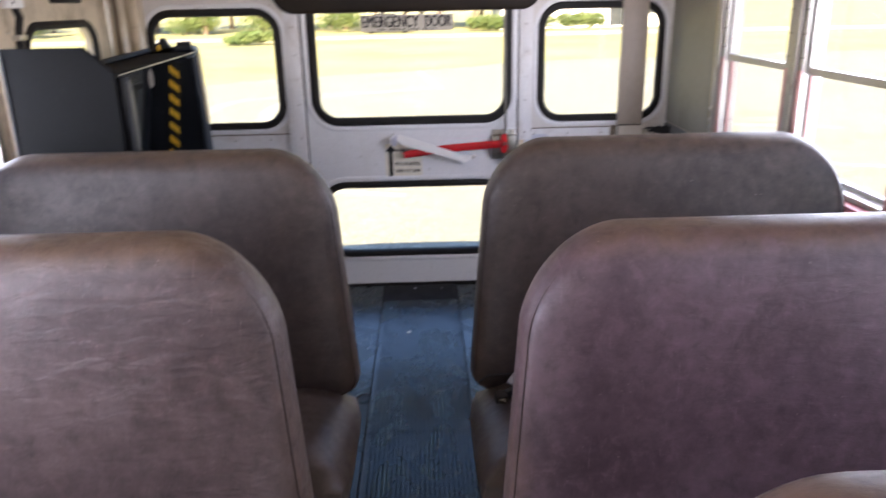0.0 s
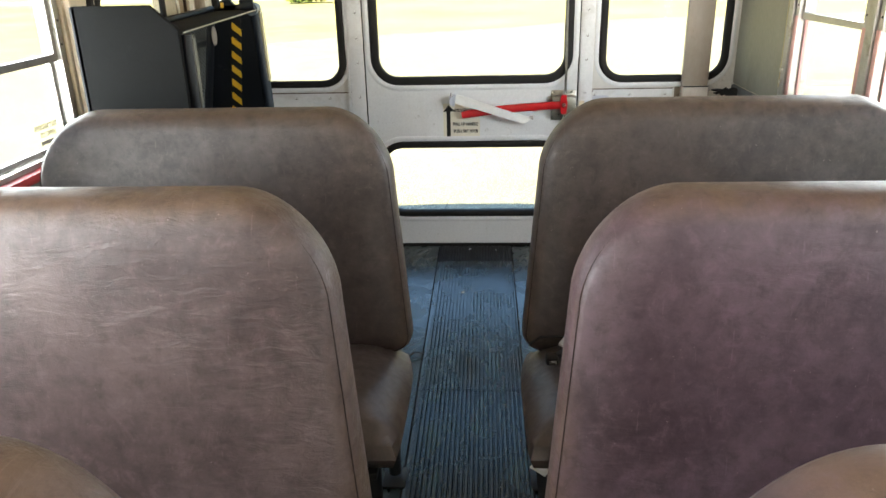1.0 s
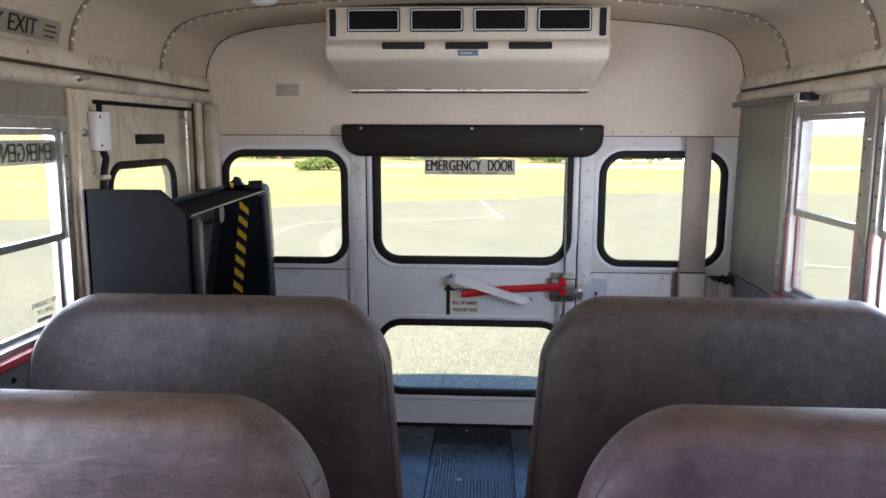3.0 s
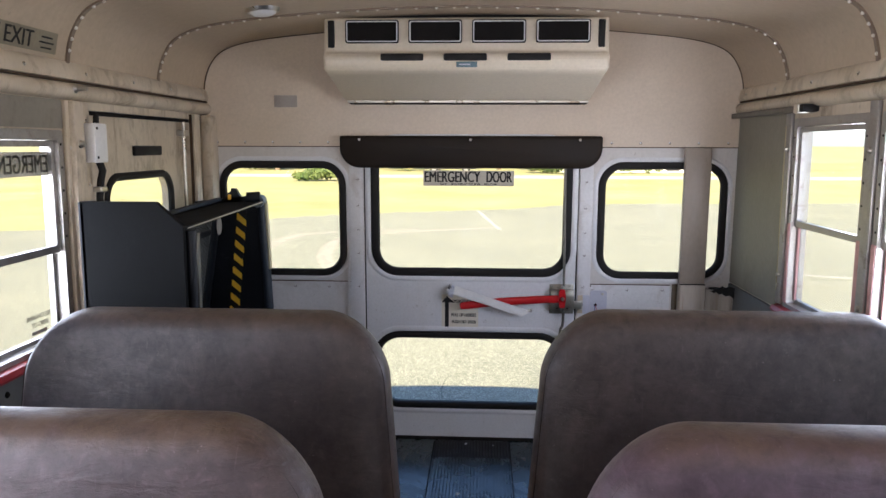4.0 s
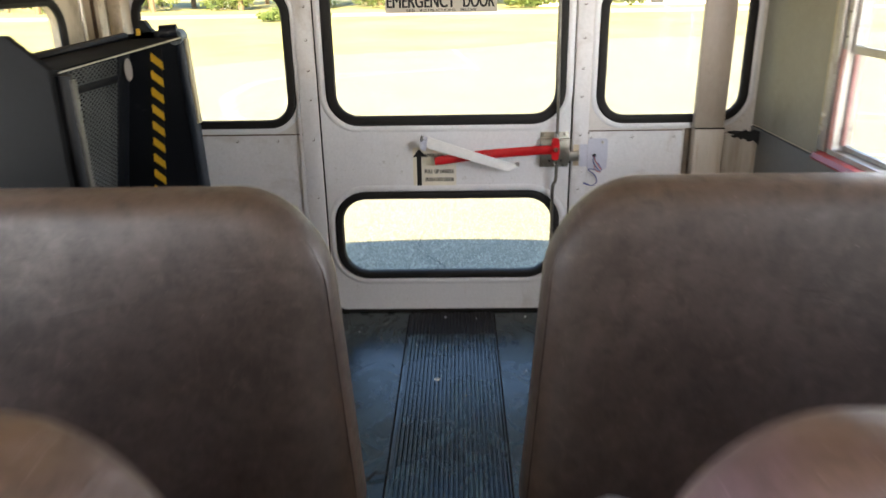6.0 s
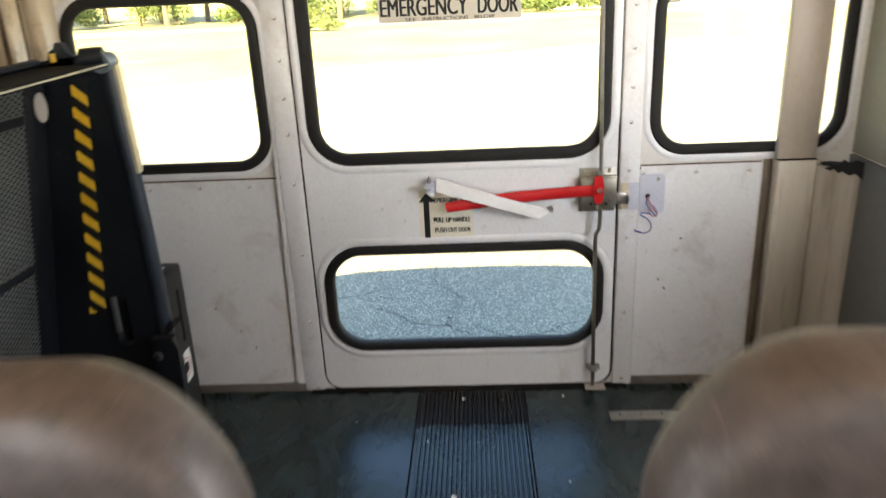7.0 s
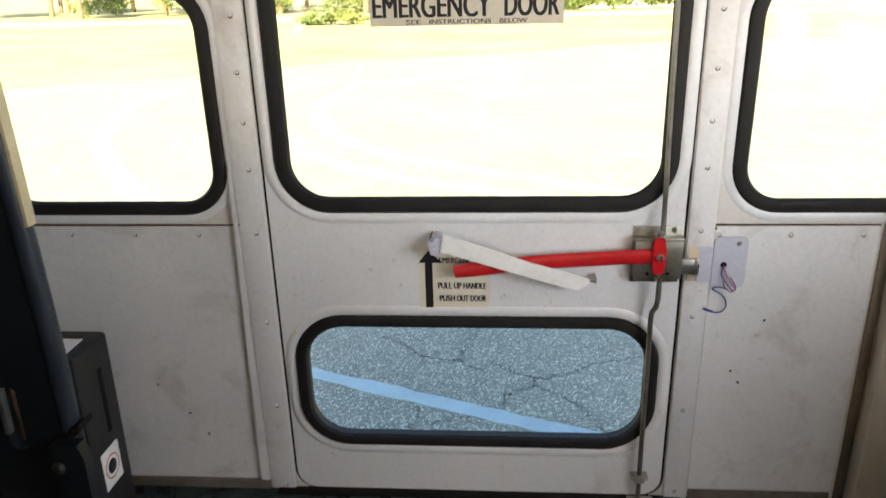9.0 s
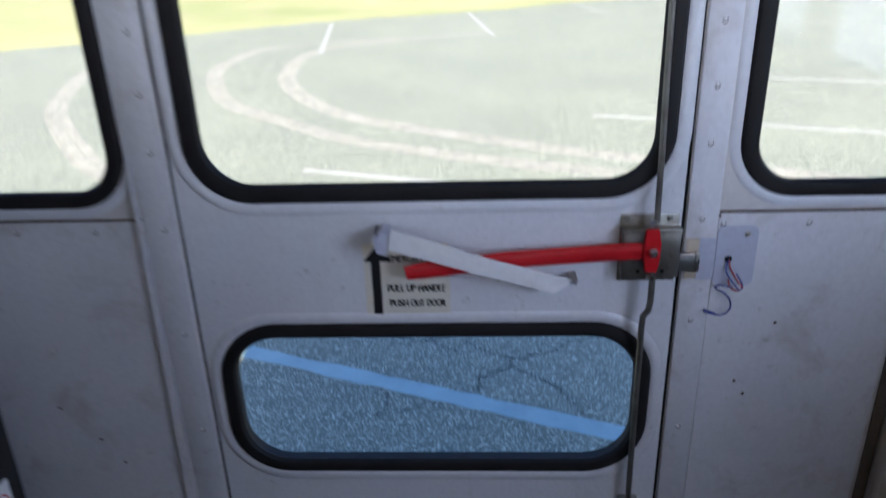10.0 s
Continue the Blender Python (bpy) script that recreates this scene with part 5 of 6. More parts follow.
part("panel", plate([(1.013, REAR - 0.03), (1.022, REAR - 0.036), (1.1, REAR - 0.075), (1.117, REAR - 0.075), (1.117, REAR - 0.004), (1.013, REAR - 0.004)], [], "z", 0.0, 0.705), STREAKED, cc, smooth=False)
part("bracket", prism([(1.03, 3.38), (1.035, 3.362), (1.11, 3.33), (1.116, 3.35), (1.06, 3.39)], 0.706, 0.712, "z"), RUBBER, cc, "broken black bracket")
bm = plate([(1.03, 0.7), (1.044, 0.694), (1.052, 0.7), (1.062, 0.689), (1.07, 0.695), (1.086, 0.684), (1.1, 0.69), (1.116, 0.676), (1.116, 0.722), (1.1, 0.728), (1.084, 0.72), (1.074, 0.727), (1.062, 0.716), (1.05, 0.712), (1.042, 0.706)], [], "y", REAR - 0.008, REAR - 0.003)
for v in bm.verts:
    v.co.y -= 0.036 + (v.co.x - 1.022) * 0.5
part("torn_edge", bm, RUBBER, cc, "ragged black torn edge", smooth=False)
LEAN["rear"] = 0.0
bolt = thing("slide_bar", (W - 0.03, 2.95, 1.425), "grey steel slide bar under the window moulding", "slide bar")
part("bar", cube(W - 0.052, 2.71, 1.421, W - 0.036, 3.34, 1.441, 0.003), RODM, bolt)
part("end_block", cube(W - 0.056, 2.67, 1.416, W - 0.002, 2.708, 1.448, 0.004), STEEL, bolt)
part("dark_knob", cube(W - 0.054, 2.635, 1.42, W - 0.002, 2.669, 1.445, 0.006), RUBBER, bolt)
ps = thing("pull_string", (W - 0.02, 2.84, 0.8), "yellowed cord hanging beside the window", "cord")
part("cord", tube([(W - 0.012, 2.862, 1.38), (W - 0.014, 2.86, 1.2), (W - 0.012, 2.863, 1.0), (W - 0.013, 2.861, 0.8)], 0.004, n=6), TAN, ps)
for z in (1.3, 0.82):
    part("eye_screw", disc((W - 0.004, 2.85, z), (-1, 0, 0), 0.012, 0.014), STEEL, ps)

# ---- seats ----
SX, SZ = 0.451, 0.953


def backrest_loop(s, side):
    """The backrest's outline, inset by s: wide round shoulders, sides that draw in a little towards the top."""
    pts = rrect(-SX + s, 0.365 + s, SX - s, SZ - s, max(0.14 - s, 0.012), 14, (0.3 if s < 0.03 else 1, 0.3 if s < 0.03 else 1, 1, 1))
    out = []
    for u, v in pts:
        k = max(0.0, min(1.06, (v - 0.5) / 0.42))
        out.append((u * (1 - 0.128 * k ** 1.6), v - 0.004 * (u / SX) ** 2 * (1 if v > 0.8 else 0)))
    return out


def seat(side, cover, label):
    """A high-backed bus bench: upholstered backrest, cushion, black tube frame."""
    st = thing("bus_seat", (0, 0, 0), label, "bus seat", "rows of bus benches")
    lean = lambda z: 0.113 * (z - SZ)  # noqa: E731
    front = [(0.0, 0.0), (0.001, -0.018), (0.0035, -0.034), (0.009, -0.046), (0.018, -0.0535), (0.04, -0.058), (0.1, -0.062), (0.17, -0.066), (0.24, -0.068)]
    back = [(0.0, 0.0), (0.0015, 0.016), (0.006, 0.03), (0.014, 0.041), (0.026, 0.047), (0.05, 0.05), (0.12, 0.052), (0.24, 0.053)]
    bm = bmesh.new()
    prev0 = None
    for prof in (front, back):
        prev = None
        for s, d in prof:
            lp = backrest_loop(s, side)
            if s == 0.0 and prev0 is not None:
                row = prev0
            else:
                row = [bm.verts.new((u, d + lean(v), v)) for u, v in lp]
                if s == 0.0:
                    prev0 = row
            if prev:
                n = len(row)
                for j in range(n):
                    bm.faces.new((prev[j], prev[(j + 1) % n], row[(j + 1) % n], row[j]))
            prev = row
        bm.faces.new(prev)
    back_ob = part("backrest", bm, cover, st)
    lp, pts = backrest_loop(0.0085, side), []
    for u, v in lp:
        d = -0.0465 + 0.006 * max(0.0, min(1.0, (v - 0.8) / 0.12))
        pts.append(Vector((u, d + lean(v), v)))
    part("seam", tube(pts + [pts[0]], 0.0011, n=5, caps=False), VINYL_SEAM, back_ob, "stitched seam piping")
    # cushion, thicker in front, slightly sagging
    bm = bmesh.new()
    grid, nu, nv = [], 22, 14
    for side_z in (1, -1):
        g = []
        for i in range(nu + 1):
            row = []
            for j in range(nv + 1):
                a, b = i / nu * 2 - 1, j / nv * 2 - 1
                e = max(abs(a) ** 9, abs(b) ** 7)
                x = a * 0.451 * (1 - 0.012 * abs(b) ** 6 - 0.04 * max(0.0, b) ** 3)
                y = -0.275 + b * 0.215
                top = 0.40 + 0.03 * (-b * 0.5 + 0.5) - 0.012 * math.exp(-((a * 1.2) ** 2 + b ** 2) * 2)
                z = top - 0.06 * e if side_z > 0 else 0.29 + 0.03 * e
                row.append(bm.verts.new((x, y, z)))
            g.append(row)
        for i in range(nu):
            for j in range(nv):
                bm.faces.new((g[i][j], g[i + 1][j], g[i + 1][j + 1], g[i][j + 1]))
        grid.append(g)
    t, b = grid
    rim = [(i, 0) for i in range(nu)] + [(nu, j) for j in range(nv)] + [(i, nv) for i in range(nu, 0, -1)] + [(0, j) for j in range(nv, 0, -1)]
    mid = {}
    for i, j in rim:
        c1 = (t[i][j].co + b[i][j].co) / 2
        out = Vector((c1.x, c1.y + 0.275, 0))
        out.x = 0.008 * (1 if out.x > 0.38 else -1 if out.x < -0.38 else 0)
        out.y = 0.01 * (1 if out.y > 0.2 else -1 if out.y < -0.2 else 0)
        mid[(i, j)] = bm.verts.new(c1 + out)
    for k in range(len(rim)):
        p, q = rim[k], rim[(k + 1) % len(rim)]
        bm.faces.new((t[p[0]][p[1]], t[q[0]][q[1]], mid[q], mid[p]))
        bm.faces.new((mid[p], mid[q], b[q[0]][q[1]], b[p[0]][p[1]]))
    part("cushion", bm, cover, st)
    ax = 0.395 * (-side)
    for y in (-0.42, -0.1):
        bm = tube([(ax, y, 0.29), (ax, y, 0.15), (ax + 0.0, y - 0.02, 0.02)], 0.016, n=10)
        box(bm, ax - 0.03, y - 0.06, 0.0, ax + 0.03, y + 0.02, 0.008, 0.002)
        part("leg", bm, FRAMEBLK, st, "black steel tube leg")
    wx = 0.40 * side
    for y in (-0.42, -0.1):
        part("leg", box(tube([(wx, y, 0.29), (wx, y, 0.0)], 0.014, n=8), wx - 0.02, y - 0.03, 0.0, wx + 0.02, y + 0.03, 0.006, 0.001), FRAMEBLK, st, "black steel tube leg")
    part("seat_frame", box(box(cube(-0.39, -0.475, 0.272, 0.39, -0.445, 0.29, 0.004), -0.39, -0.1, 0.272, 0.39, -0.07, 0.29, 0.004), ax - 0.014, -0.47, 0.272, ax + 0.014, -0.07, 0.289, 0.003), FRAMEBLK, st, "black steel frame")
    return st


ROWS_Y = (1.80, 1.105, 0.487)
for side, cx in ((-1, -0.557), (1, 0.61)):
    rear = seat(side, VINYL_SHADED, "brown vinyl high-backed bus bench in a shaded tone, worn grey in patches")
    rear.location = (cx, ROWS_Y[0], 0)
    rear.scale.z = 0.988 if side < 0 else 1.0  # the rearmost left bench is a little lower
    first = seat(side, VINYL_LIT, "tan-mauve vinyl high-backed bus bench in a lit tone, with a wrinkled back") if side < 0 else seat(side, VINYL_MAUVE_DIM, "mauve-brown vinyl high-backed bus bench in a dimmed tone, smooth and scuffed")
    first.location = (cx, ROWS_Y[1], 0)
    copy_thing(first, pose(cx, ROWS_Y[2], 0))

# seat belt lying on the rear right cushion
sb = thing("seat_belt", (0.3, 1.55, 0.42), "loose grey seat belt with a black buckle lying on a bench", "seat belt")


def ribbon(pts, wide, thick=0.0022):
    bm = bmesh.new()
    pts = [Vector(p) for p in pts]
    rows = []
    for k, p in enumerate(pts):
        d = (pts[min(k + 1, len(pts) - 1)] - pts[max(k - 1, 0)]).normalized()
        w = d.cross(Vector((0, 0, 1))).normalized() * wide / 2
        up = Vector((0, 0, thick))
        rows.append([bm.verts.new(v) for v in (p - w, p + w, p + w + up, p - w + up)])
    for a, b in zip(rows, rows[1:]):
        for j in range(4):
            bm.faces.new((a[j], a[(j + 1) % 4], b[(j + 1) % 4], b[j]))
    bm.faces.new(rows[0])
    bm.faces.new(rows[-1])
    return bm


part("webbing", ribbon([(0.37, 1.708, 0.43), (0.33, 1.712, 0.448), (0.295, 1.714, 0.452), (0.265, 1.722, 0.447), (0.256, 1.73, 0.433)], 0.03, 0.008), WEB, sb, "pale grey folded webbing")
part("webbing", ribbon([(0.175, 1.7, 0.392), (0.2, 1.7, 0.412), (0.3, 1.697, 0.417), (0.42, 1.69, 0.416)], 0.05), BLACKWEB, sb, "black webbing")
part("webbing", ribbon([(0.36, 1.685, 0.42), (0.325, 1.668, 0.436), (0.295, 1.648, 0.44), (0.272, 1.625, 0.433), (0.256, 1.606, 0.422)], 0.05, 0.005), WEB, sb, "pale grey webbing end")
bk = part("buckle", box(tube([(0.285, 1.608, 0.428), (0.225, 1.565, 0.422)], 0.013, n=8, flat=0.6), 0.203, 1.545, 0.411, 0.232, 1.578, 0.431, 0.006), RUBBER, sb, "black plastic buckle")
part("release_button", cube(0.21, 1.542, 0.417, 0.226, 1.546, 0.425, 0.001), STEEL, bk)
sb2 = thing("hanging_strap", (0.2, 1.39, 0.0), "black strap with a pale metal end hanging beside the seat leg", "strap")
part("strap", tube([(0.215, 1.37, 0.36), (0.2, 1.365, 0.33), (0.188, 1.365, 0.295), (0.192, 1.37, 0.25), (0.205, 1.38, 0.12), (0.205, 1.385, 0.01)], 0.017, n=6, flat=0.35), BLACKWEB, sb2)
tg = cube(-0.019, -0.003, -0.012, 0.019, 0.003, 0.012, 0.002)
bmesh.ops.transform(tg, matrix=Matrix.Translation((0.182, 1.355, 0.287)) @ Matrix.Rotation(radians(35), 4, "Y"), verts=tg.verts[:])
part("tongue", tg, WHITEPL, sb2, "pale tongue")

# ---- floor furniture ----
RX0, RX1 = -0.138, 0.188
runner = thing("aisle_runner", (0.025, 1.0, 0.0), "ribbed black rubber aisle runner, worn shiny", "floor mat")


def ribbed(y0, y1):
    n, prof = 24, [(RX0, 0.0), (RX0, 0.006)]
    step = (RX1 - RX0 - 0.014) / n
    for k in range(n):
        x = RX0 + 0.007 + step * k
        prof += [(x + step * 0.1, 0.003), (x + step * 0.28, 0.003), (x + step * 0.4, 0.0085), (x + step * 0.9, 0.0085)]
    prof += [(RX1 - 0.006, 0.003), (RX1 - 0.004, 0.006), (RX1, 0.006), (RX1, 0.0)]
    return prism(prof, y0, y1, "y")


part("mat_length", ribbed(-2.0, 2.1), RIBM, runner, smooth=False)
part("mat_length", ribbed(2.104, 3.17), RIBM, runner, smooth=False)
part("mat_length", ribbed(3.174, 3.36), RUBBER, runner, "dark short end piece", smooth=False)
for x0, x1 in ((RX0 - 0.006, RX0 - 0.001), (RX1 + 0.001, RX1 + 0.006)):
    part("edge_joint", cube(x0, -2.0, 0.0, x1, 3.36, 0.002), GAP, runner, "dark edge joint")
for x0, x1 in ((0.434, 0.678), (0.777, 1.021)):
    tr = thing("tie_down_track", ((x0 + x1) / 2, 3.205, 0.0), "short aluminium tie-down track screwed to the floor", "floor track", "tie-down tracks")
    part("base", cube(x0, 3.186, 0.0, x1, 3.226, 0.007, 0.002), ALU, tr)
    for dy in (3.192, 3.214):
        part("rail", cube(x0, dy, 0.007, x1, dy + 0.006, 0.012, 0.001), ALU, tr)
    for k in range(4):
        part("screw", disc((x0 + 0.03 + (x1 - x0 - 0.06) * k / 3, 3.206, 0.007), (0, 0, 1), 0.005, 0.003), RUBBER, tr)
random.seed(5)
for x, y, r in ((0.0, 3.31, 0.007), (0.31, 3.33, 0.005), (-0.02, 2.83, 0.009), (0.28, 2.9, 0.004), (0.245, 1.95, 0.006), (-0.32, 3.2, 0.004), (0.12, 3.3, 0.004), (-0.1, 3.08, 0.004), (0.22, 2.28, 0.005)):
    bm = bmesh.new()
    h = 0.0087 if RX0 < x < RX1 and y < 3.36 else 0.0003
    vs = [bm.verts.new((x + r * math.cos(t) * random.uniform(0.6, 1.2), y + r * math.sin(t) * random.uniform(0.6, 1.2), h + random.uniform(0, 0.002))) for t in (0.2, 1.4, 2.7, 3.9, 5.2)]
    up = [bm.verts.new(v.co + Vector((0, 0, 0.0016))) for v in vs]
    bm.faces.new(vs)
    bm.faces.new(up)
    for j in range(5):
        bm.faces.new((vs[j], vs[(j + 1) % 5], up[(j + 1) % 5], up[j]))
    solid("paper_scrap", bm, SCRAP, "tiny torn white paper scrap on the floor", "litter", group="litter on the floor", smooth=False)
solid("dry_leaf", ribbon([(-0.19, 2.31, 0.003), (-0.17, 2.325, 0.014), (-0.15, 2.33, 0.011), (-0.135, 2.322, 0.014)], 0.009), BROWNPAD, "small curled dry leaf on the rubber floor", "leaf")

# ---- outside ----
random.seed(11)
g = 3000.0
solid("ground", plate([(-g, -g), (g, -g), (g, g), (-g, g)], [], "z", GROUND - 0.03, GROUND - 0.6), GRASSG, "sunlit mown grass field reaching the horizon", "grass", "structure", smooth=False)
edge = []
far = [(-45, 9.0), (-26, 13.5), (-16, 17.0), (-10.9, 19.4), (-9.9, 20.0), (-7.75, 21.3), (-5.5, 23.3), (-4.05, 24.4), (-2.4, 25.2), (-0.4, 26.0), (1.4, 26.9), (2.9, 28.4), (5.1, 29.4), (7.0, 29.6), (12.2, 30.2), (18, 31.0), (40, 33.0)]
for (x0, y0), (x1, y1) in zip(far, far[1:]):
    for k in range(8):
        t = k / 8
        edge.append((x0 + (x1 - x0) * t, y0 + (y1 - y0) * t + random.uniform(-0.14, 0.14)))
solid("pavement", plate([(-45, -40), (40, -40), far[-1]] + edge[::-1], [], "z", GROUND, GROUND - 0.2), ASPHALT, "grey weathered asphalt car park behind the bus", "asphalt", "structure", smooth=False)


def stroke(pts, wide, top=0.004, ragged=0.0):
    """A flat painted or dusty band along a line of points on the asphalt."""
    bm = bmesh.new()
    rows = []
    pts = [Vector((x, y, GROUND)) for x, y in pts]
    for k, p in enumerate(pts):
        d = (pts[min(k + 1, len(pts) - 1)] - pts[max(k - 1, 0)]).normalized()
        w = Vector((d.y, -d.x, 0)) * (wide / 2 + random.uniform(-ragged, ragged))
        rows.append([bm.verts.new(q) for q in (p - w, p - w + Vector((0, 0, top)), p + w + Vector((0, 0, top)), p + w)])
    for a, b in zip(rows, rows[1:]):
        for j in range(4):
            bm.faces.new((a[j], a[(j + 1) % 4], b[(j + 1) % 4], b[j]))
    bm.faces.new(rows[0])
    bm.faces.new(rows[-1])
    return bm


def between(a, b, n=12):
    return [(a[0] + (b[0] - a[0]) * k / n, a[1] + (b[1] - a[1]) * k / n) for k in range(n + 1)]


def curve(pts, n=8):
    v = [Vector(p) for p in pts]
    out = []
    for k in range(len(v) - 1):
        p0, p1, p2, p3 = v[max(k - 1, 0)], v[k], v[k + 1], v[min(k + 2, len(v) - 1)]
        for s in range(n):
            t = s / n
            q = 0.5 * (2 * p1 + (p2 - p0) * t + (2 * p0 - 5 * p1 + 4 * p2 - p3) * t * t + (3 * p1 - p0 - 3 * p2 + p3) * t ** 3)
            out.append((q.x, q.y))
    return out + [tuple(v[-1])]


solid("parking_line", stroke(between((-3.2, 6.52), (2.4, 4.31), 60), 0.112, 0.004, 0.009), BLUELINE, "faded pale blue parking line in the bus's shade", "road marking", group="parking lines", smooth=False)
PAINTED = [((-3.85, 23.6), (-3.05, 17.7)), ((-0.1, 25.9), (0.52, 20.1)), ((3.3, 28.2), (3.9, 24.4)), ((8.0, 21.0), (9.1, 21.1)), ((1.56, 11.5), (2.5, 11.2)), ((4.5, 13.85), (7.2, 12.8)), ((3.2, 10.9), (6.4, 9.6)), ((-1.62, 9.3), (-0.2, 8.8))]
for a, b in PAINTED:
    solid("parking_line", stroke(between(a, b, 24), 0.12, 0.004, 0.006), LINEP, "worn white painted parking line on asphalt", "road marking", group="parking lines", smooth=False)
TRACKS = [
    [(-1.6, 20.0), (-4.2, 18.8), (-4.6, 16.4), (-4.15, 14.5), (-3.4, 12.8), (-2.3, 11.5), (-1.3, 10.5), (-0.4, 9.95), (0.42, 9.5), (2.6, 8.5)],
    [(0.4, 20.6), (-2.6, 18.9), (-3.25, 17.4), (-3.2, 15.9), (-2.95, 14.5), (-2.34, 13.0), (-1.5, 11.75), (-0.45, 10.9), (0.45, 10.3), (1.4, 9.7), (4.0, 8.5)],
    [(-7.0, 18.6), (-7.1, 16.4), (-6.5, 14.3), (-5.85, 12.6), (-4.95, 11.1), (-4.4, 10.3), (-3.8, 9.5), (-2.4, 8.2)],
]
def tread(pts, wide):
    """A dusty tyre track: two worn bands with slanting lug marks along them, all one print."""
    bm = bmesh.new()
    line = [Vector((x, y, 0)) for x, y in curve(pts, 26)]
    for k in range(1, len(line) - 1):
        d = (line[k + 1] - line[k - 1]).normalized()
        n = Vector((d.y, -d.x, 0))
        step = (line[k + 1] - line[k]).length
        for side, lo, hi in ((-1, 0.0, 0.36), (1, 0.05, 0.5), (1, 0.52, 0.62)):
            if random.random() < 0.08:
                continue
            a, b = n * wide * side * (lo + random.uniform(-0.03, 0.03)), n * wide * side * (hi + random.uniform(-0.05, 0.05))
            along, skew = d * step * random.uniform(0.36, 0.62), d * step * 0.3
            q = [line[k] + a - along, line[k] + b - along + skew, line[k] + b + along * 0.7 + skew, line[k] + a + along]
            low = [bm.verts.new(Vector((p.x, p.y, GROUND + 0.0005))) for p in q]
            top = [bm.verts.new(Vector((p.x, p.y, GROUND + 0.003))) for p in q]
            bm.faces.new(top)
            for e in range(4):
                bm.faces.new((low[e], low[(e + 1) % 4], top[(e + 1) % 4], top[e]))
    return bm


for pts in TRACKS:
    solid("tyre_track", tread(pts, 0.3), SAND, "pale dusty curved tyre track with lug marks on the asphalt", "tyre track", group="tyre tracks", smooth=False)
CRACKS = [
    [(-0.68, 6.17), (-0.57, 6.07), (-0.48, 5.98), (-0.41, 5.9), (-0.33, 5.88), (-0.23, 5.84), (-0.17, 5.84), (-0.11, 5.78), (0.01, 5.71)],
    [(0.04, 5.81), (0.11, 5.75), (0.22, 5.67), (0.27, 5.64), (0.27, 5.56), (0.37, 5.48), (0.44, 5.42), (0.51, 5.33), (0.56, 5.2), (0.66, 4.95)],
    [(0.28, 5.64), (0.35, 5.65), (0.43, 5.69), (0.53, 5.73), (0.64, 5.82), (0.92, 5.93), (1.4, 6.3)],
    [(0.27, 5.56), (0.15, 5.48), (0.11, 5.44), (0.1, 5.35), (0.02, 5.27), (-0.03, 5.23), (-0.1, 5.22), (-0.28, 5.15)],
    [(-0.17, 5.84), (-0.16, 5.92), (-0.13, 6.06), (-0.08, 6.3), (-0.3, 6.7), (-0.25, 7.3)],
    [(-0.36, 5.31), (-0.35, 5.2), (-0.39, 5.12)],
    [(-0.68, 6.38), (-0.58, 6.32)],
    [(-1.05, 6.35), (-0.75, 6.45), (-0.74, 7.02)],
]
for n, line in enumerate(CRACKS):
    random.seed(70 + n)
    pts = [(x + random.uniform(-0.017, 0.017), y + random.uniform(-0.026, 0.026)) for x, y in curve(line, 11)]
    solid("asphalt_crack", stroke(pts, 0.0038, 0.0015, 0.0019), CRACKM, "thin dark branching crack in the asphalt", "crack", group="asphalt cracks", smooth=False)
random.seed(21)

# road at the far side of the field
solid("road", plate([(-200, 55), (200, 49), (200, 53.5), (-200, 60.5)], [], "z", GROUND - 0.02, GROUND - 0.2), ROADM, "pale distant road across the field", "road", "structure", smooth=False)


def leaves(centre, spread, count, size):
    """Many small leaf sprays scattered in uneven clumps."""
    verts, faces = [], []
    for _ in range(count):
        d = Vector((random.gauss(0, 1), random.gauss(0, 1), random.gauss(0, 1))).normalized() * random.random() ** 0.45
        p = Vector(centre) + Vector((d.x * spread[0], d.y * spread[1], d.z * spread[2]))
        a = Vector((random.gauss(0, 1), random.gauss(0, 1), random.gauss(0, 1))).normalized()
        b = a.orthogonal().normalized()
        s = size * random.uniform(0.6, 1.4)
        i = len(verts)
        verts += [p - a * s, p + b * s * 0.5, p + a * s, p - b * s * 0.5]
        faces.append((i, i + 1, i + 2, i + 3))
    return verts, faces


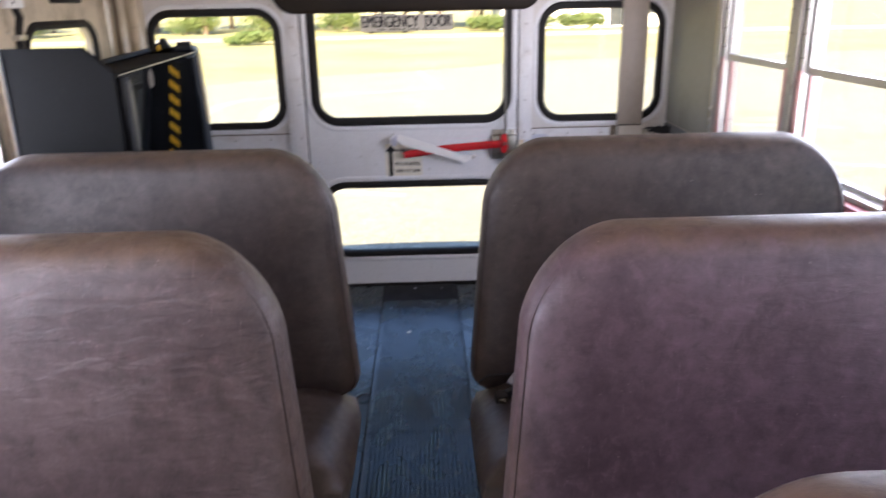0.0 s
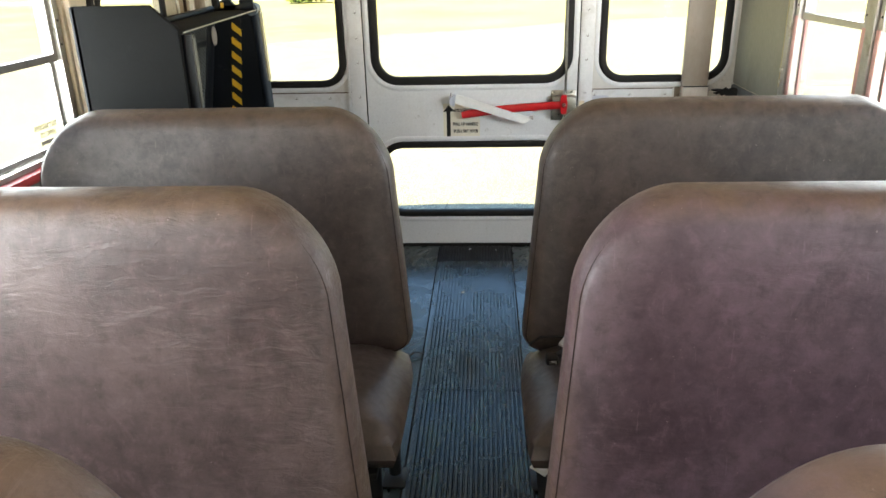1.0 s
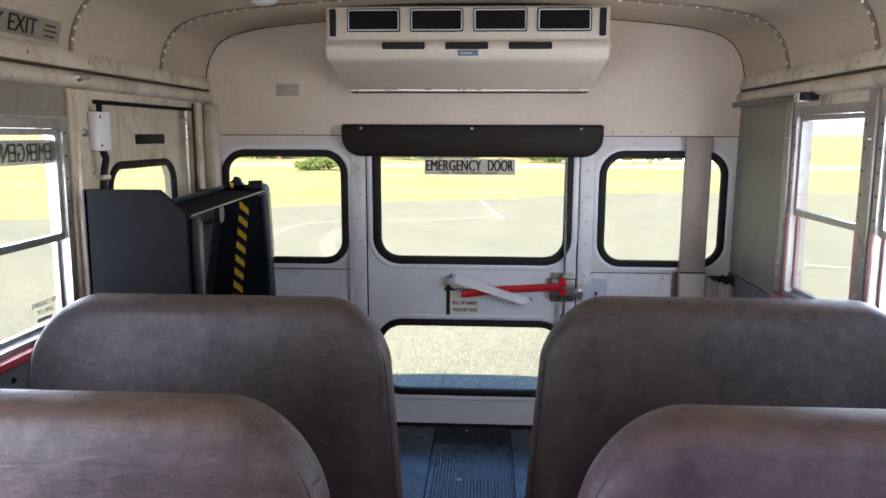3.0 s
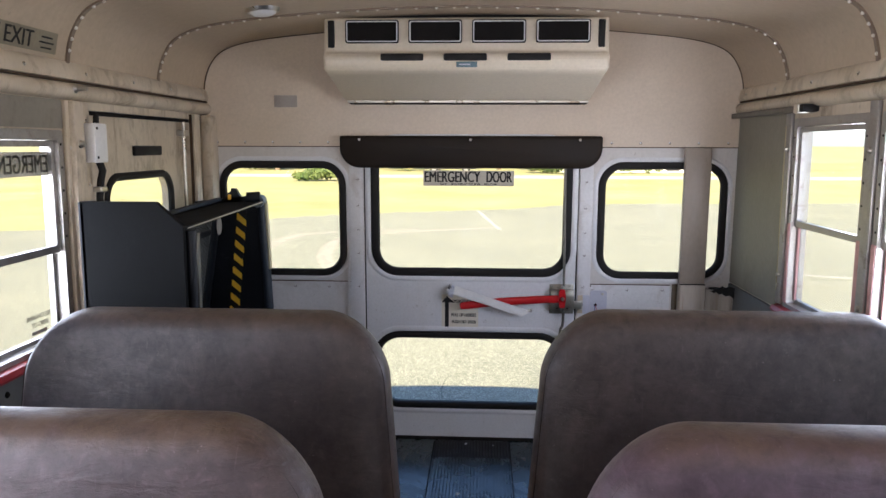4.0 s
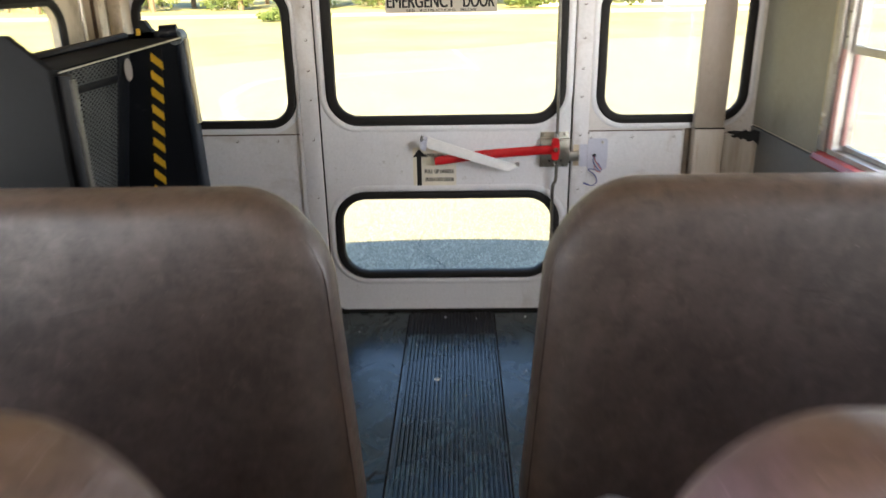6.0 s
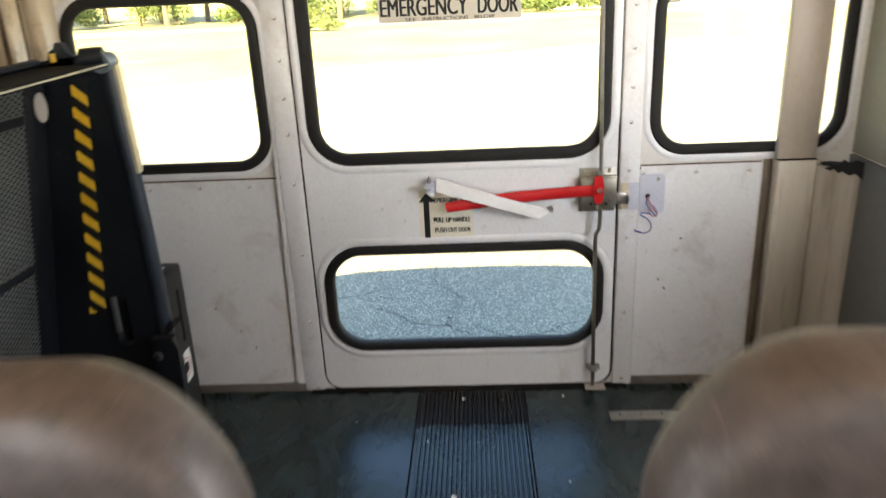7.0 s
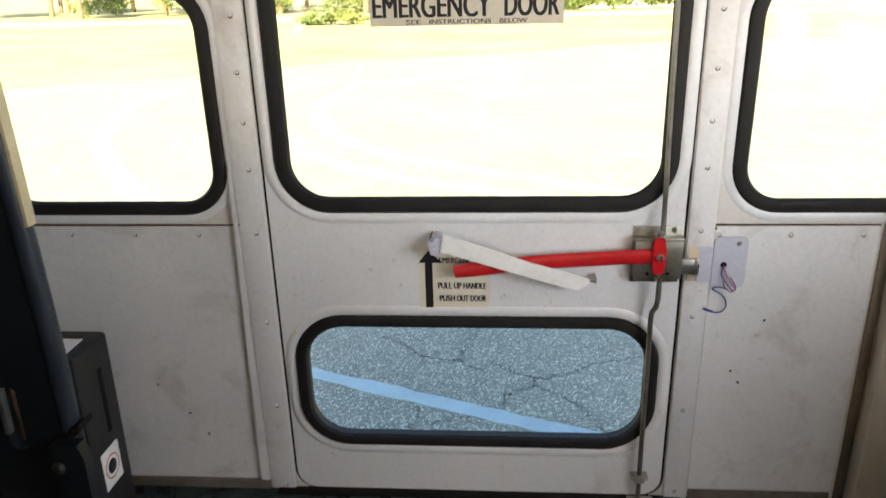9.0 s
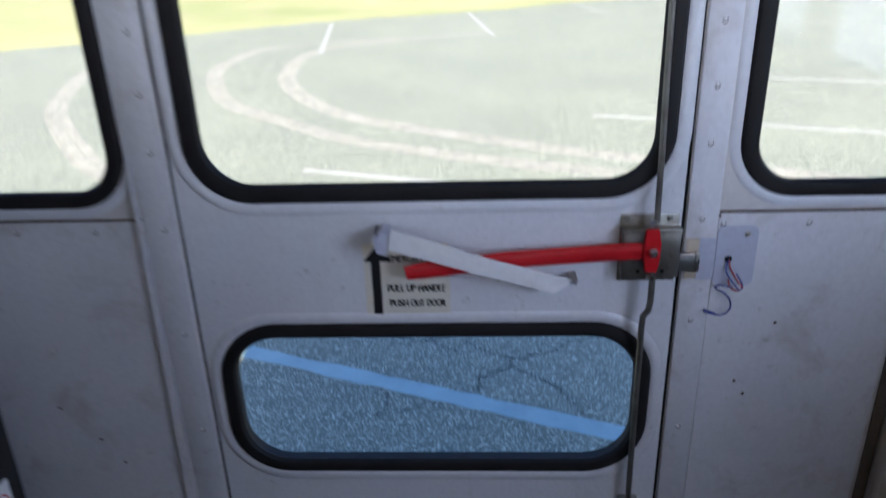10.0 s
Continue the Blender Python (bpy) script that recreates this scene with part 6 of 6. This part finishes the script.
def tree(seed, height, wide):
    random.seed(seed)
    t = thing("tree", (0, 0, 0), "tall leafy roadside tree with a pale trunk, far across the field", "tree", "trees across the field")
    bm = bmesh.new()
    top = height * 0.62
    line = [(random.uniform(-0.1, 0.1) * k, random.uniform(-0.1, 0.1) * k, top * k / 5) for k in range(6)]
    for k in range(5):
        r0, r1 = 0.26 * (1 - k / 6), 0.26 * (1 - (k + 1) / 6)
        tube([line[k], line[k + 1]], (r0 + r1) / 2, bm, 7)
    tips = []
    for k in range(8):
        a = random.uniform(0, 6.28)
        base = Vector(line[2 + k % 4])
        tip = base + Vector((math.cos(a) * wide * random.uniform(0.4, 0.8), math.sin(a) * wide * random.uniform(0.4, 0.8), height * random.uniform(0.1, 0.32)))
        tube([base, (base + tip) / 2 + Vector((0, 0, 0.3)), tip], 0.07, bm, 5)
        tips.append(tip)
    part("trunk", bm, BARK, t)
    vs, fs = [], []
    for k, tip in enumerate(tips + [Vector(line[-1]) + Vector((0, 0, height * 0.16)), Vector(line[-1]) + Vector((0.4, 0.3, height * 0.3))]):
        v, f = leaves(tip, (wide * random.uniform(0.3, 0.55), wide * random.uniform(0.3, 0.55), height * random.uniform(0.08, 0.16)), 420, 0.2)
        fs += [tuple(i + len(vs) for i in q) for q in f]
        vs += v
    me = bpy.data.meshes.new("crown")
    me.from_pydata([tuple(v) for v in vs], [], fs)
    me.materials.append(LEAF)
    ob = new("crown", me)
    ob.parent = t
    return t


kinds = [tree(31, 11, 3.6), tree(32, 14, 4.2), tree(33, 9, 3.2), tree(34, 12, 4.6)]
random.seed(41)
spots = [(-46, 66), (-40, 70), (-34, 64), (-29, 69), (-25, 65), (-21, 71), (-18, 66), (-14, 69), (-10.5, 64), (-7, 72), (-4, 67), (-1.5, 75), (1.5, 70), (4.4, 66), (7.5, 78), (13, 82), (19, 80), (27, 84), (-52, 62), (-58, 52), (-44, 80), (-30, 80), (-16, 82), (22, 88)]
spots += [(-50 + 3.1 * k + random.uniform(-1, 1), 76 + random.uniform(-4, 10)) for k in range(19)]
for k, (x, y) in enumerate(spots):
    m = pose(x, y, GROUND - 0.04, 0, 0, random.uniform(0, 360))
    if k < 4:
        kinds[k].matrix_basis = m
    else:
        copy_thing(kinds[k % 4], m)


def hedge(x, y, wx, wy, h, seed):
    random.seed(seed)
    vs, fs = [], []
    for k in range(7):
        v, f = leaves((x + random.uniform(-0.4, 0.4) * wx, y + random.uniform(-0.4, 0.4) * wy, GROUND + h * random.uniform(0.3, 0.62)), (wx * 0.28, wy * 0.4, h * 0.36), 260, 0.11)
        fs += [tuple(i + len(vs) for i in q) for q in f]
        vs += v
    low = min(v.z for v in vs)
    me = bpy.data.meshes.new("shrub")
    me.from_pydata([(v.x - x, v.y - y, v.z - low) for v in vs], [], fs)
    me.materials.append(LEAF)
    ob = new("shrub", me)
    ob.location = (x, y, GROUND - 0.04)
    tagged(ob, "round green shrub at the far side of the field", "shrub", "shrubs across the field")


for k, (x, y, wx, h) in enumerate(((6.6, 61, 3.0, 1.4), (9.2, 61.5, 2.6, 1.6), (11.9, 62, 2.2, 1.5), (13.6, 62, 1.4, 1.3), (4.6, 62, 2.2, 1.2), (-9.5, 47, 3.6, 0.8), (-33, 66, 5.0, 2.2), (-26, 67, 5.0, 2.6), (-19, 66, 5.0, 2.0), (-13, 67, 5.0, 2.4), (-7, 66, 4.0, 2.0))):
    hedge(x, y, wx, 1.6, h, 60 + k)

# white house behind the shrubs
hs = thing("house", (14, 68, GROUND - 0.03), "long white single-storey house with a grey roof behind shrubs", "house")
part("wall", cube(6.5, 64.5, GROUND - 0.05, 26, 73, GROUND + 3.0), HOUSEW, hs, smooth=False)
part("roof", prism([(63.6, GROUND + 2.95), (74, GROUND + 2.95), (68.8, GROUND + 5.2)], 5.8, 26.7, "x"), ROOFM, hs, smooth=False)
for x0, x1, z0, z1, nm in ((8.2, 10.6, 1.0, 2.2, "window"), (15.4, 16.5, 0.1, 2.2, "door"), (18.5, 20.6, 1.0, 2.2, "window"), (22.4, 24.2, 1.0, 2.2, "window")):
    w = part(nm, cube(x0, 64.44, GROUND + z0, x1, 64.52, GROUND + z1), DARKGL, hs, "dark glazed opening", smooth=False)
    part("frame", plate(rrect(x0 - 0.08, GROUND + z0 - 0.08, x1 + 0.08, GROUND + z1 + 0.08, 0.01, 2), [rrect(x0, GROUND + z0, x1, GROUND + z1, 0.01, 2)], "y", 64.40, 64.5), HOUSEW, w, smooth=False)
# dark parked vehicle beside the road
cr = thing("parked_car", (-2.6, 62, GROUND), "dark car parked across the field", "car")
body_prof = [(-4.7, -0.62), (-0.5, -0.62), (-0.45, -0.2), (-0.6, 0.0), (-1.5, 0.08), (-2.0, 0.5), (-3.5, 0.52), (-4.3, 0.08), (-4.75, 0.02)]
part("body", prism(body_prof, 61.2, 62.9, "y"), LIFTGREY, cr, smooth=False)
part("side_glass", prism([(-1.65, 0.1), (-2.05, 0.44), (-3.4, 0.46), (-4.1, 0.1)], 61.17, 61.21, "y"), DARKGL, cr, smooth=False)
for x in (-1.3, -3.9):
    for y in (61.25, 62.65):
        wl = part("wheel", tube([(x, y, GROUND + 0.31), (x, y + 0.22, GROUND + 0.31)], 0.32, n=14), RUBBER, cr)
        part("rim", tube([(x, y - 0.01, GROUND + 0.31), (x, y + 0.02, GROUND + 0.31)], 0.2, n=12), ALU, wl)
